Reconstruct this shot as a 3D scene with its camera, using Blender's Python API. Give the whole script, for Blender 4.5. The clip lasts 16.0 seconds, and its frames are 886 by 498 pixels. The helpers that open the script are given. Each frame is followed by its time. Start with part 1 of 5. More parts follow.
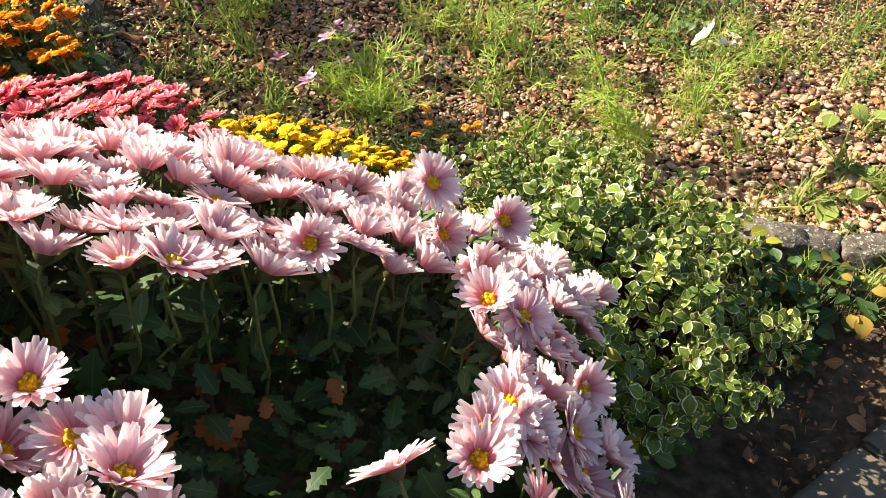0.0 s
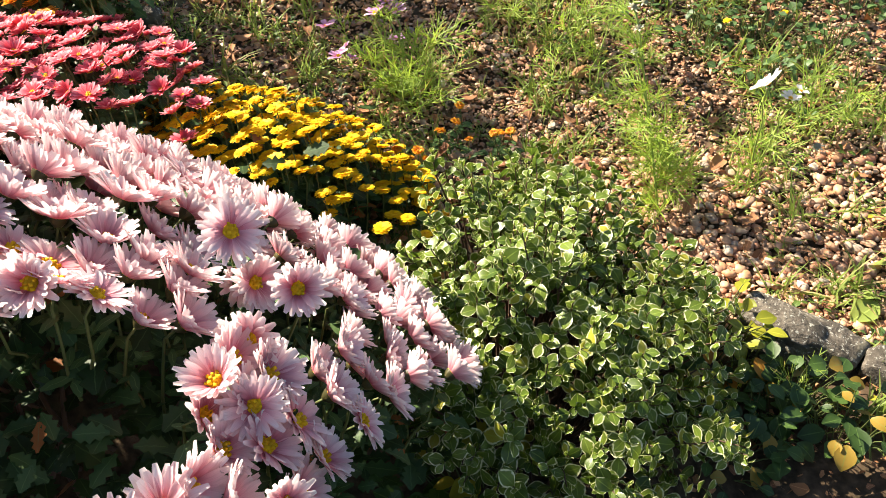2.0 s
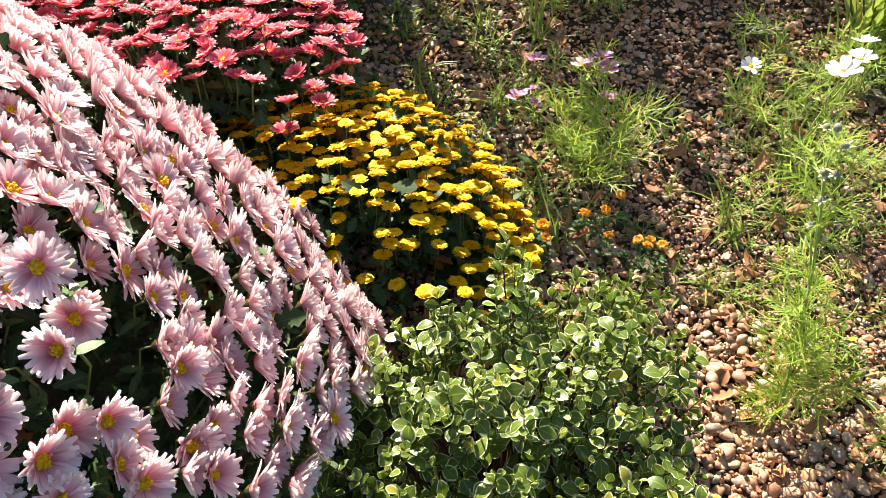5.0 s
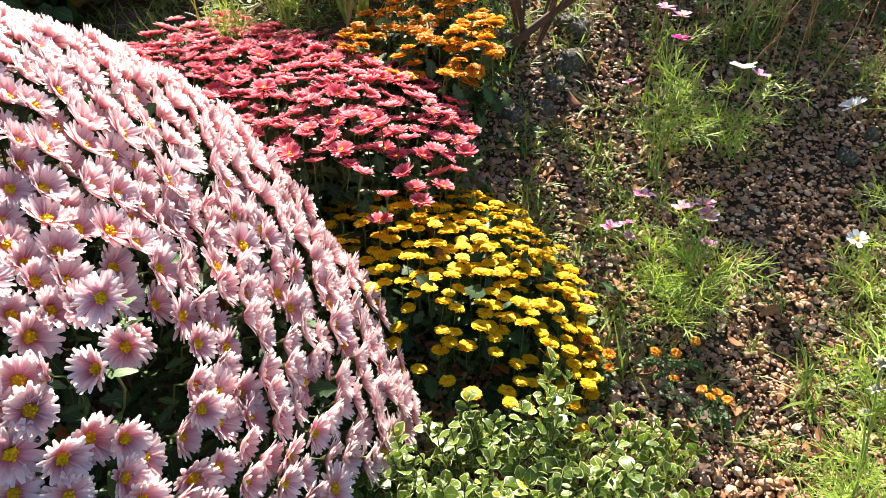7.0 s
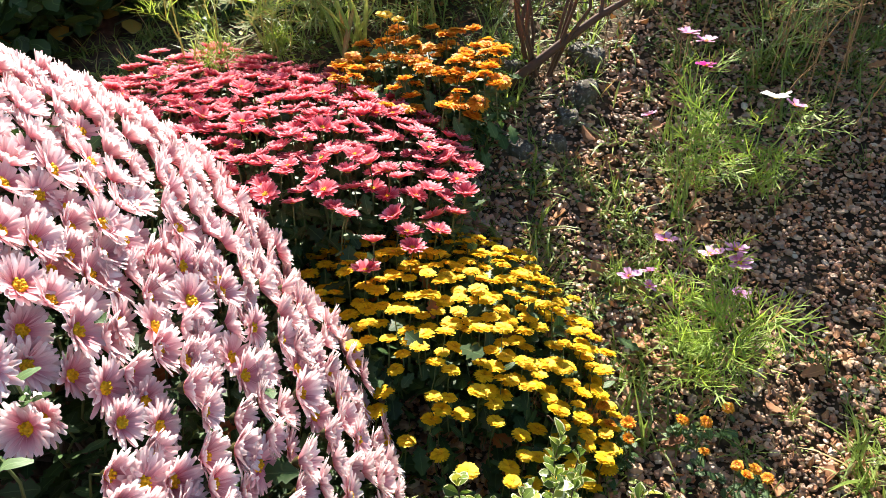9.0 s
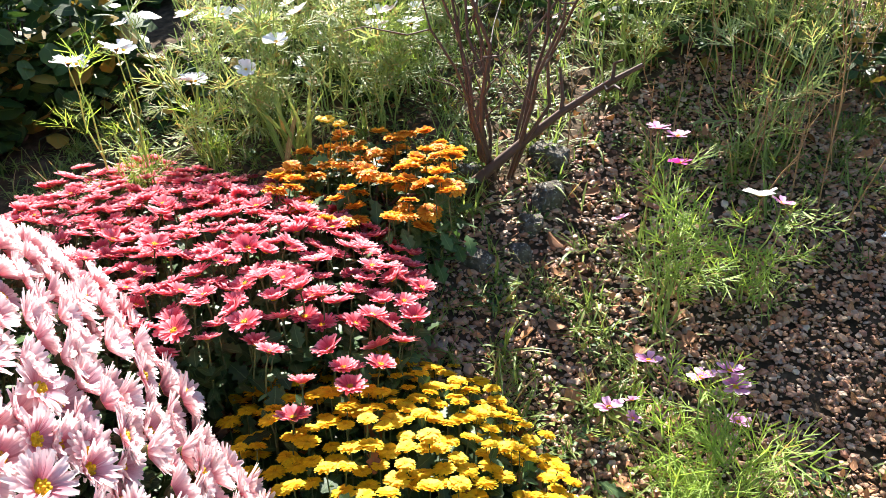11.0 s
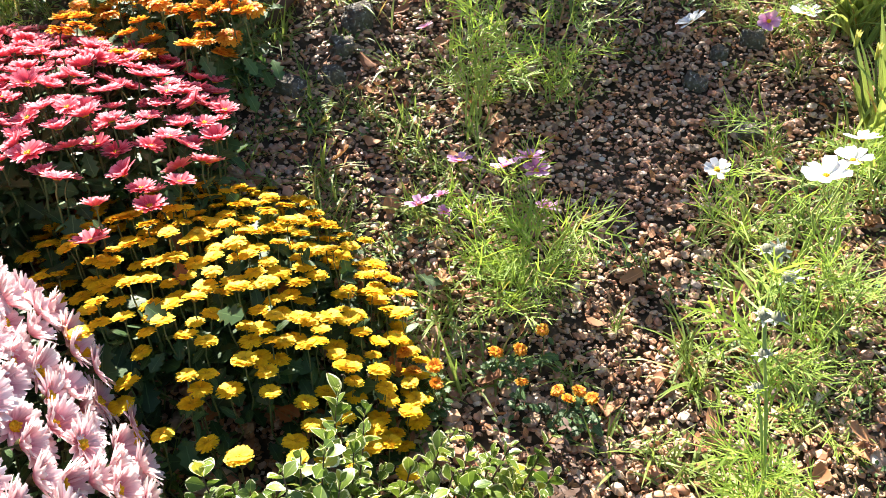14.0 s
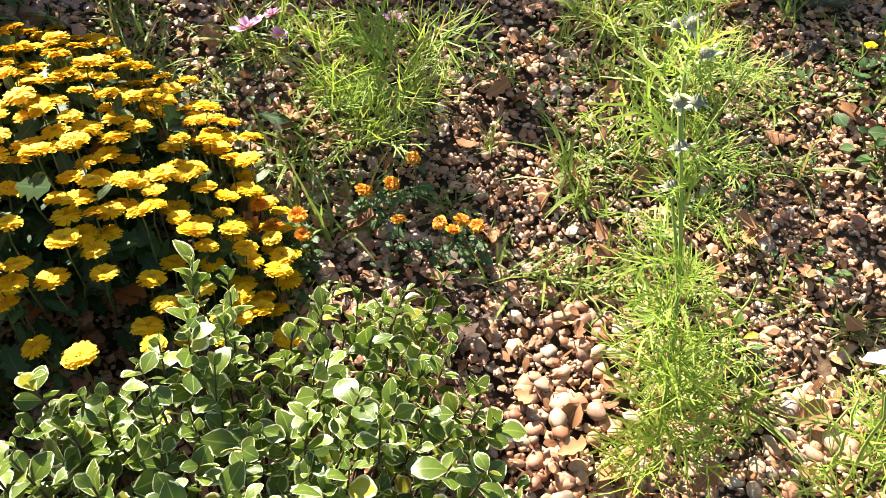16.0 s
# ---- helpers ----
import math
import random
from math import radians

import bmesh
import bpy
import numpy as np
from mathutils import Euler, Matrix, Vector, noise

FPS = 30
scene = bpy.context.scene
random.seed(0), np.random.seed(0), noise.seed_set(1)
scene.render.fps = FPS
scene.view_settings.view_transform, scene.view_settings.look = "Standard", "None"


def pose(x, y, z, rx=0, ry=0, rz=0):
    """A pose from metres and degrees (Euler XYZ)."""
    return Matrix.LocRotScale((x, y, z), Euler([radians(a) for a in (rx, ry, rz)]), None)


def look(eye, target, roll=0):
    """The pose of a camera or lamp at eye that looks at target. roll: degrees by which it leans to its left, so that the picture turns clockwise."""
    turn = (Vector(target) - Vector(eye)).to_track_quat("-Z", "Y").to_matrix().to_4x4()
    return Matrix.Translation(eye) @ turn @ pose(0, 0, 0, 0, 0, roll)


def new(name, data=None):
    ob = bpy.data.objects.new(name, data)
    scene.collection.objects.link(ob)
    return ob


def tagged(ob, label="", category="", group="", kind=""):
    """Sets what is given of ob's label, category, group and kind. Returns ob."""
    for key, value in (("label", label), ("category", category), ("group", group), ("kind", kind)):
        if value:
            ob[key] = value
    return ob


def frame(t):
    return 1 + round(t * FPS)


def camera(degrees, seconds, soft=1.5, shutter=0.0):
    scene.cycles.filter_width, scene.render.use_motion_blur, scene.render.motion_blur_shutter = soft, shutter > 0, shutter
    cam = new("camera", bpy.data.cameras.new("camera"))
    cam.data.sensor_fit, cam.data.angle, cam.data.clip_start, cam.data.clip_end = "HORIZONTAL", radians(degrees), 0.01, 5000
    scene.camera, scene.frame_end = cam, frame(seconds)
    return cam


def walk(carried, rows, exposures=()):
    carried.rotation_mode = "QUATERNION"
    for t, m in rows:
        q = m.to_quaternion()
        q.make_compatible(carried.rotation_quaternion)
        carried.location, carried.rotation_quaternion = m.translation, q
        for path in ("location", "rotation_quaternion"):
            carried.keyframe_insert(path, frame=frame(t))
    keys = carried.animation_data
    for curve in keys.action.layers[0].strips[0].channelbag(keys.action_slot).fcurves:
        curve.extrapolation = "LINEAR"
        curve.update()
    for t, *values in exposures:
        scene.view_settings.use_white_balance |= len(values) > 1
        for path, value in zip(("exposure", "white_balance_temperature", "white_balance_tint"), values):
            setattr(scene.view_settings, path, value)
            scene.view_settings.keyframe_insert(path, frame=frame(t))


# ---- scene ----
cam = camera(57.00, 16.0, 0.5)
PATH = [
    (0, (-0.4652, -0.2525, 1.1436), (-0.1095, 1.2396, -0.1397), -2.33),
    (0.5, (-0.4107, -0.2223, 1.1414), (-0.159, 1.2959, -0.1361), -1.30),
    (1, (-0.2982, -0.2153, 1.1566), (-0.2116, 1.3086, -0.1358), 0.30),
    (1.5, (-0.1668, -0.2105, 1.1622), (-0.188, 1.2881, -0.1621), 1.15),
    (2, (-0.0589, -0.1388, 1.1754), (-0.0887, 1.3207, -0.1918), 0.15),
    (2.5, (0.0, 0.0, 1.1775), (-0.0, 1.4147, -0.2362), 1.29),
    (3, (0.0777, 0.0645, 1.1771), (-0.0411, 1.4491, -0.2613), -0.62),
    (3.5, (0.263, 0.1099, 1.1924), (-0.0981, 1.4701, -0.2286), 2.45),
    (4, (0.3966, 0.14, 1.208), (-0.1992, 1.3961, -0.2298), 1.14),
    (4.5, (0.4045, 0.2135, 1.2237), (-0.2562, 1.4475, -0.2048), 3.07),
    (5, (0.3853, 0.2612, 1.2444), (-0.4012, 1.4102, -0.1913), 1.76),
    (7.5, (0.5858, 0.3637, 1.3346), (-0.6334, 1.3457, 0.0899), 2.61),
    (8, (0.5754, 0.3825, 1.3204), (-0.6495, 1.3751, 0.0898), 2.52),
    (10.3, (0.339, 0.6747, 1.1026), (-1.007, 1.6589, -0.0017), -0.76),
    (10.5, (0.3386, 0.6855, 1.1098), (-1.0084, 1.7015, 0.0358), -0.79),
    (11, (0.3358, 0.6919, 1.1297), (-1.0203, 1.7746, 0.1353), -0.62),
    (11.5, (0.3615, 0.7155, 1.1333), (-0.9494, 1.8661, 0.1548), -1.14),
    (12, (0.4034, 0.7625, 1.1291), (-0.788, 2.0195, 0.1288), -1.28),
    (12.5, (0.4487, 0.7805, 1.0978), (-0.6097, 2.112, 0.0457), -1.62),
    (13, (0.486, 0.7878, 1.0719), (-0.5061, 2.1129, -0.0505), -1.67),
    (13.5, (0.493, 0.7542, 1.0408), (-0.5436, 1.9816, -0.1505), -1.80),
    (14, (0.502, 0.7344, 1.0176), (-0.5585, 1.8991, -0.2147), -2.04),
    (14.5, (0.4939, 0.7081, 0.9993), (-0.5053, 1.8611, -0.2938), -1.45),
    (15, (0.4732, 0.6999, 0.9821), (-0.3303, 1.9045, -0.3975), -0.19),
    (15.5, (0.451, 0.7074, 0.9734), (-0.2044, 1.9524, -0.448), 0.50),
    (16, (0.3926, 0.7954, 0.8882), (-0.1882, 1.9712, -0.6218), 1.54),
]
walk(cam, [(t, look(eye, target, roll)) for t, eye, target, roll in PATH],
     exposures=[(0.0, 1.72, 6600, 10), (4.0, 1.76, 6450, 10), (8.0, 1.80, 6100, 10), (10.5, 1.94, 5900, 10), (12.0, 2.18, 5700, 10), (13.0, 2.18, 5750, 12), (14.0, 2.14, 6000, 12), (16.0, 1.94, 6250, 12)])

# ---- light ----
SUN_TO = Vector((-0.64, 0.42, 0.62)).normalized()      # towards the sun: behind and left of the beds
world = bpy.data.worlds.new("world")
scene.world = world
world.use_nodes = True
wn = world.node_tree
sky = wn.nodes.new("ShaderNodeTexSky")
sky.sky_type, sky.sun_disc = "NISHITA", False
sky.sun_elevation = math.asin(SUN_TO.z)
sky.sun_rotation = math.atan2(SUN_TO.x, SUN_TO.y)
wn.links.new(sky.outputs[0], wn.nodes["Background"].inputs[0])
wn.nodes["Background"].inputs[1].default_value = 0.055
sun = new("sun", bpy.data.lights.new("sun", "SUN"))
sun.data.energy, sun.data.angle, sun.data.color = 5.2, radians(0.5), (1.0, 0.89, 0.73)
sun.matrix_world = look(SUN_TO * 6, (0, 0, 0))

rng = np.random.default_rng(7)
U = rng.uniform


# ---- materials ----
def ramp(nt, fac, stops):
    n = nt.nodes.new("ShaderNodeValToRGB")
    el = n.color_ramp.elements
    while len(el) < len(stops):
        el.new(0.5)
    for e, (p, c) in zip(el, stops):
        e.position, e.color = p, (*c, 1)
    nt.links.new(fac, n.inputs[0])
    return n.outputs[0]


def math_node(nt, op, a, b=0.0, clamp=False):
    n = nt.nodes.new("ShaderNodeMath")
    n.operation, n.use_clamp = op, clamp
    for k, v in enumerate((a, b)):
        if isinstance(v, (int, float)):
            n.inputs[k].default_value = v
        else:
            nt.links.new(v, n.inputs[k])
    return n.outputs[0]


def mix_col(nt, fac, a, b, mode="MIX"):
    n = nt.nodes.new("ShaderNodeMixRGB")
    n.blend_type = mode
    for k, v in enumerate((fac, a, b)):
        if isinstance(v, (int, float)):
            n.inputs[k].default_value = v
        elif isinstance(v, tuple):
            n.inputs[k].default_value = (*v, 1)
        else:
            nt.links.new(v, n.inputs[k])
    return n.outputs[0]


def noise_tex(nt, scale, detail=3.0, vec=None, rough=0.55):
    n = nt.nodes.new("ShaderNodeTexNoise")
    n.inputs["Scale"].default_value, n.inputs["Detail"].default_value = scale, detail
    n.inputs["Roughness"].default_value = rough
    if vec is None:
        co = nt.nodes.new("ShaderNodeTexCoord")
        vec = co.outputs["Object"]
    nt.links.new(vec, n.inputs["Vector"])
    return n.outputs["Fac"]


def randoms(nt):
    """One random number for each thing and each separate piece of a mesh."""
    a = nt.nodes.new("ShaderNodeObjectInfo").outputs["Random"]
    b = nt.nodes.new("ShaderNodeNewGeometry").outputs["Random Per Island"]
    return math_node(nt, "FRACT", math_node(nt, "ADD", a, b))


def uv_xy(nt):
    n = nt.nodes.new("ShaderNodeUVMap")
    s = nt.nodes.new("ShaderNodeSeparateXYZ")
    nt.links.new(n.outputs[0], s.inputs[0])
    return s.outputs[0], s.outputs[1], n.outputs[0]


def base_mat(name, rough=0.6, spec=0.4):
    m = bpy.data.materials.new(name)
    m.use_nodes = True
    nt = m.node_tree
    p = nt.nodes["Principled BSDF"]
    p.inputs["Roughness"].default_value = rough
    p.inputs["Specular IOR Level"].default_value = spec
    return m, nt, p


def bump(nt, p, height, strength=0.3, dist=0.002):
    b = nt.nodes.new("ShaderNodeBump")
    b.inputs["Strength"].default_value, b.inputs["Distance"].default_value = strength, dist
    nt.links.new(height, b.inputs["Height"])
    nt.links.new(b.outputs[0], p.inputs["Normal"])


def thin(nt, p, col, share, tint=(1, 1, 1)):
    """Light that passes through a thin leaf or petal."""
    t = nt.nodes.new("ShaderNodeBsdfTranslucent")
    nt.links.new(mix_col(nt, 1.0, col, tint, "MULTIPLY"), t.inputs[0])
    m = nt.nodes.new("ShaderNodeMixShader")
    m.inputs[0].default_value = share
    nt.links.new(p.outputs[0], m.inputs[1])
    nt.links.new(t.outputs[0], m.inputs[2])
    nt.links.new(m.outputs[0], nt.nodes["Material Output"].inputs[0])


def petal_mat(name, stops, jitter=0.12, share=0.38, streak=0.25, rough=0.55):
    m, nt, p = base_mat(name, rough, 0.25)
    u, v, uv = uv_xy(nt)
    r = randoms(nt)
    vv = math_node(nt, "ADD", v, math_node(nt, "MULTIPLY", math_node(nt, "SUBTRACT", r, 0.5), jitter * 2))
    col = ramp(nt, vv, stops)
    mp = nt.nodes.new("ShaderNodeMapping")
    mp.inputs["Scale"].default_value = (9.0, 1.2, 1.0)
    nt.links.new(uv, mp.inputs[0])
    st = noise_tex(nt, 1.6, 2.0, mp.outputs[0])
    col = mix_col(nt, streak, col, ramp(nt, st, [(0.3, (0.55, 0.5, 0.52)), (0.7, (1, 1, 1))]), "MULTIPLY")
    val = math_node(nt, "ADD", 0.86, math_node(nt, "MULTIPLY", r, 0.22))
    hsv = nt.nodes.new("ShaderNodeHueSaturation")
    nt.links.new(col, hsv.inputs["Color"])
    nt.links.new(val, hsv.inputs["Value"])
    col = hsv.outputs[0]
    nt.links.new(col, p.inputs["Base Color"])
    bump(nt, p, st, 0.25, 0.0008)
    thin(nt, p, col, share)
    return m


def leaf_mat(name, dark, light, share=0.3, rough=0.5, margin=None, edge=0.62, dry=None):
    m, nt, p = base_mat(name, rough, 0.4)
    u, v, uv = uv_xy(nt)
    r = randoms(nt)
    n1 = noise_tex(nt, 3.0, 3.0, uv)
    f = math_node(nt, "ADD", math_node(nt, "MULTIPLY", r, 0.65), math_node(nt, "MULTIPLY", n1, 0.35))
    col = mix_col(nt, f, dark, light)
    if dry:
        col = mix_col(nt, math_node(nt, "GREATER_THAN", r, 1 - dry[0]), col, dry[1])
    if margin:
        off = math_node(nt, "ABSOLUTE", math_node(nt, "SUBTRACT", math_node(nt, "MULTIPLY", u, 2.0), 1.0))
        end = math_node(nt, "MULTIPLY", math_node(nt, "MAXIMUM", math_node(nt, "SUBTRACT", v, 0.72), 0.0), 1.6)
        e = math_node(nt, "ADD", math_node(nt, "ADD", off, end), math_node(nt, "MULTIPLY", math_node(nt, "SUBTRACT", noise_tex(nt, 4.0, 2.0, uv), 0.5), 0.7))
        e = math_node(nt, "ADD", e, math_node(nt, "MULTIPLY", math_node(nt, "SUBTRACT", r, 0.5), 0.35))
        col = mix_col(nt, math_node(nt, "MULTIPLY", math_node(nt, "SUBTRACT", e, edge), 9.0, True), col, margin)
    rib = math_node(nt, "LESS_THAN", math_node(nt, "ABSOLUTE", math_node(nt, "SUBTRACT", u, 0.5)), 0.03)
    col = mix_col(nt, math_node(nt, "MULTIPLY", rib, 0.35), col, tuple(min(1, c * 1.8 + 0.03) for c in light))
    nt.links.new(col, p.inputs["Base Color"])
    bump(nt, p, n1, 0.35, 0.002)
    thin(nt, p, col, share, (1.0, 1.0, 0.72))
    return m


def stem_mat(name, a, b, rough=0.65):
    m, nt, p = base_mat(name, rough, 0.3)
    n = noise_tex(nt, 60.0, 4.0)
    r = randoms(nt)
    nt.links.new(mix_col(nt, math_node(nt, "ADD", math_node(nt, "MULTIPLY", n, 0.6), math_node(nt, "MULTIPLY", r, 0.4)), a, b), p.inputs["Base Color"])
    bump(nt, p, n, 0.4, 0.001)
    return m


def stone_mat(name, stops, rough=0.75, scale=90.0):
    m, nt, p = base_mat(name, rough, 0.35)
    r = randoms(nt)
    c = ramp(nt, r, stops)
    g = noise_tex(nt, scale, 5.0)
    g2 = noise_tex(nt, scale * 0.25, 3.0)
    c = mix_col(nt, 0.55, c, ramp(nt, g, [(0.25, (0.58, 0.54, 0.5)), (0.75, (1.3, 1.26, 1.2))]), "MULTIPLY")
    c = mix_col(nt, math_node(nt, "MULTIPLY", math_node(nt, "SUBTRACT", g2, 0.54), 1.4, True), c, (0.14, 0.10, 0.06))
    nt.links.new(c, p.inputs["Base Color"])
    bump(nt, p, g, 0.35, 0.002)
    return m


M_PINK = petal_mat("pale_pink_petal", [(0.0, (0.80, 0.26, 0.33)), (0.25, (0.87, 0.46, 0.52)), (0.6, (0.94, 0.70, 0.71)), (1.0, (0.96, 0.87, 0.85))], 0.18, 0.42, 0.26)
M_RED = petal_mat("crimson_petal", [(0.0, (0.62, 0.22, 0.12)), (0.2, (0.66, 0.07, 0.11)), (0.6, (0.84, 0.15, 0.20)), (1.0, (0.93, 0.43, 0.46))], 0.14, 0.35)
M_YEL = petal_mat("yellow_petal", [(0.0, (0.82, 0.38, 0.0)), (0.3, (0.95, 0.58, 0.004)), (1.0, (0.97, 0.69, 0.012))], 0.2, 0.3, 0.15)
M_ORA = petal_mat("orange_petal", [(0.0, (0.45, 0.09, 0.01)), (0.5, (0.84, 0.28, 0.01)), (1.0, (0.92, 0.50, 0.04))], 0.25, 0.35)
M_WHITE = petal_mat("white_petal", [(0.0, (0.80, 0.80, 0.70)), (0.4, (0.88, 0.88, 0.86)), (1.0, (0.90, 0.90, 0.90))], 0.05, 0.3, 0.12)
M_LILAC = petal_mat("lilac_pink_petal", [(0.0, (0.60, 0.14, 0.40)), (0.5, (0.80, 0.36, 0.62)), (1.0, (0.87, 0.54, 0.76))], 0.12, 0.35)
M_MAGENTA = petal_mat("magenta_petal", [(0.0, (0.45, 0.03, 0.20)), (1.0, (0.66, 0.05, 0.36))], 0.1, 0.35)
M_DISC = petal_mat("golden_disc", [(0.0, (0.75, 0.42, 0.01)), (1.0, (0.92, 0.60, 0.01))], 0.3, 0.1, 0.5, 0.7)
M_CALYX = leaf_mat("calyx_green", (0.035, 0.034, 0.010), (0.07, 0.058, 0.015), 0.05)
M_MUM = leaf_mat("mum_leaf", (0.012, 0.031, 0.007), (0.055, 0.115, 0.025), 0.25, 0.55, dry=(0.04, (0.28, 0.10, 0.02)))
M_MUM2 = leaf_mat("mum_leaf_grey", (0.03, 0.07, 0.018), (0.12, 0.21, 0.06), 0.35, 0.5)
M_VAR = leaf_mat("variegated_leaf", (0.030, 0.072, 0.010), (0.23, 0.31, 0.045), 0.38, 0.36, margin=(0.80, 0.80, 0.50), edge=0.86, dry=(0.06, (0.42, 0.40, 0.05)))
M_BROAD = leaf_mat("broad_leaf", (0.03, 0.08, 0.012), (0.13, 0.20, 0.03), 0.3, 0.5, dry=(0.12, (0.45, 0.38, 0.03)))
M_YOUNG = leaf_mat("yellowing_leaf", (0.12, 0.16, 0.012), (0.40, 0.38, 0.03), 0.35, 0.5, dry=(0.15, (0.50, 0.22, 0.03)))
M_FEATH = leaf_mat("feathery_leaf", (0.16, 0.27, 0.035), (0.42, 0.54, 0.09), 0.48, 0.5, dry=(0.04, (0.40, 0.33, 0.10)))
M_FEATH2 = leaf_mat("feathery_leaf_olive", (0.17, 0.24, 0.07), (0.46, 0.52, 0.20), 0.45, 0.55, dry=(0.18, (0.40, 0.30, 0.12)))
M_GRASS = leaf_mat("grass_blade", (0.12, 0.20, 0.035), (0.35, 0.42, 0.10), 0.45, 0.45, dry=(0.07, (0.45, 0.36, 0.16)))
M_STRAP = leaf_mat("strap_leaf", (0.20, 0.30, 0.06), (0.50, 0.56, 0.16), 0.35, 0.4, dry=(0.10, (0.45, 0.30, 0.10)))
M_DEAD = leaf_mat("dead_leaf", (0.16, 0.06, 0.025), (0.50, 0.25, 0.11), 0.15, 0.75)
M_HEDGE = leaf_mat("hedge_leaf", (0.015, 0.04, 0.01), (0.07, 0.13, 0.02), 0.25, 0.5, dry=(0.12, (0.30, 0.20, 0.03)))
M_STEM = stem_mat("green_stem", (0.05, 0.075, 0.02), (0.14, 0.16, 0.045))
M_LIME = stem_mat("lime_stem", (0.20, 0.28, 0.05), (0.40, 0.48, 0.12))
M_WOODY = stem_mat("woody_stem", (0.04, 0.024, 0.017), (0.13, 0.075, 0.048))
M_DRY = stem_mat("dry_stalk", (0.20, 0.10, 0.04), (0.42, 0.26, 0.11))
M_PEB = stone_mat("gravel_pebble", [(0.0, (0.13, 0.065, 0.042)), (0.12, (0.45, 0.24, 0.13)), (0.22, (0.50, 0.36, 0.24)), (0.34, (0.33, 0.14, 0.08)), (0.46, (0.57, 0.36, 0.22)), (0.56, (0.32, 0.25, 0.20)), (0.66, (0.54, 0.31, 0.17)), (0.76, (0.43, 0.20, 0.115)), (0.86, (0.56, 0.42, 0.29)), (0.93, (0.25, 0.14, 0.09)), (1.0, (0.68, 0.58, 0.45))], 0.5)


def rock_mat():
    m, nt, p = base_mat("lichen_rock", 0.88, 0.3)
    a, b, c3 = noise_tex(nt, 26.0, 7.0, None, 0.65), noise_tex(nt, 7.0, 3.0), noise_tex(nt, 130.0, 3.0)
    c = ramp(nt, a, [(0.3, (0.030, 0.026, 0.020)), (0.5, (0.10, 0.085, 0.066)), (0.72, (0.23, 0.20, 0.16))])
    c = mix_col(nt, math_node(nt, "MULTIPLY", math_node(nt, "SUBTRACT", c3, 0.57), 9.0, True), c, (0.40, 0.39, 0.33))
    c = mix_col(nt, math_node(nt, "MULTIPLY", math_node(nt, "SUBTRACT", b, 0.5), 4.0, True), c, (0.055, 0.065, 0.022))
    nt.links.new(c, p.inputs["Base Color"])
    bump(nt, p, a, 1.0, 0.02)
    return m


M_ROCK = rock_mat()
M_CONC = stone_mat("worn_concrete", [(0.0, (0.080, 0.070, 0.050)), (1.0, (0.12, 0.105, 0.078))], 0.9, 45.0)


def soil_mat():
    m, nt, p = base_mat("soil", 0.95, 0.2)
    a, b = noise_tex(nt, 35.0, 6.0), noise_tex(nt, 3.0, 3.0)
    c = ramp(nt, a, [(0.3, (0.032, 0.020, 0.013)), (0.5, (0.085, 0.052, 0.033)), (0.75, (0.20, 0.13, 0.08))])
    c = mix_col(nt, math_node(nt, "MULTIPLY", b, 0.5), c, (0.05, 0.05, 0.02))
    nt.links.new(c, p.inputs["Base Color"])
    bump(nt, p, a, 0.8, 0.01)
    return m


def bark_mat():
    m, nt, p = base_mat("grey_bark", 0.85, 0.25)
    a, b = noise_tex(nt, 45.0, 5.0), noise_tex(nt, 9.0, 3.0)
    c = ramp(nt, a, [(0.35, (0.15, 0.13, 0.11)), (0.62, (0.32, 0.29, 0.25))])
    c = mix_col(nt, math_node(nt, "MULTIPLY", math_node(nt, "SUBTRACT", noise_tex(nt, 55.0, 2.0), 0.58), 14.0, True), c, (0.50, 0.50, 0.44))
    c = mix_col(nt, math_node(nt, "MULTIPLY", b, 0.4), c, (0.10, 0.10, 0.07))
    nt.links.new(c, p.inputs["Base Color"])
    bump(nt, p, a, 0.6, 0.004)
    return m


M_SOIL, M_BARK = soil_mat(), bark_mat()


# ---- mesh helpers ----
def mesh_of(name, V, F, UV=None, mat=None, smooth=True):
    """A mesh from arrays: points, faces of one size, and a texture place for each point."""
    V, F = np.asarray(V, np.float32), np.asarray(F, np.int32)
    me = bpy.data.meshes.new(name)
    k = F.shape[1]
    me.vertices.add(len(V))
    me.vertices.foreach_set("co", V.ravel())
    me.loops.add(F.size)
    me.loops.foreach_set("vertex_index", F.ravel())
    me.polygons.add(len(F))
    me.polygons.foreach_set("loop_start", np.arange(0, F.size, k, dtype=np.int32))
    me.polygons.foreach_set("use_smooth", np.full(len(F), smooth))
    if UV is not None:
        lay = me.uv_layers.new(name="UVMap")
        lay.data.foreach_set("uv", np.asarray(UV, np.float32)[F.ravel()].ravel())
    me.update(calc_edges=True)
    if mat:
        me.materials.append(mat)
    return me


def joined(parts):
    """One (V, F, UV) of several."""
    n, Vs, Fs, Us = 0, [], [], []
    for V, F, T in parts:
        Vs.append(V), Fs.append(F + n), Us.append(T)
        n += len(V)
    return np.concatenate(Vs), np.concatenate(Fs), np.concatenate(Us)


def spread(tmpl, mats):
    """The template at many poses (n x 4 x 4), as one (V, F, UV)."""
    V, F, T = tmpl
    mats = np.asarray(mats)
    W = np.einsum("nij,vj->nvi", mats[:, :3, :3], V) + mats[:, None, :3, 3]
    n = len(V)
    return W.reshape(-1, 3), (F[None] + np.arange(len(mats))[:, None, None] * n).reshape(-1, F.shape[1]), np.tile(T, (len(mats), 1))


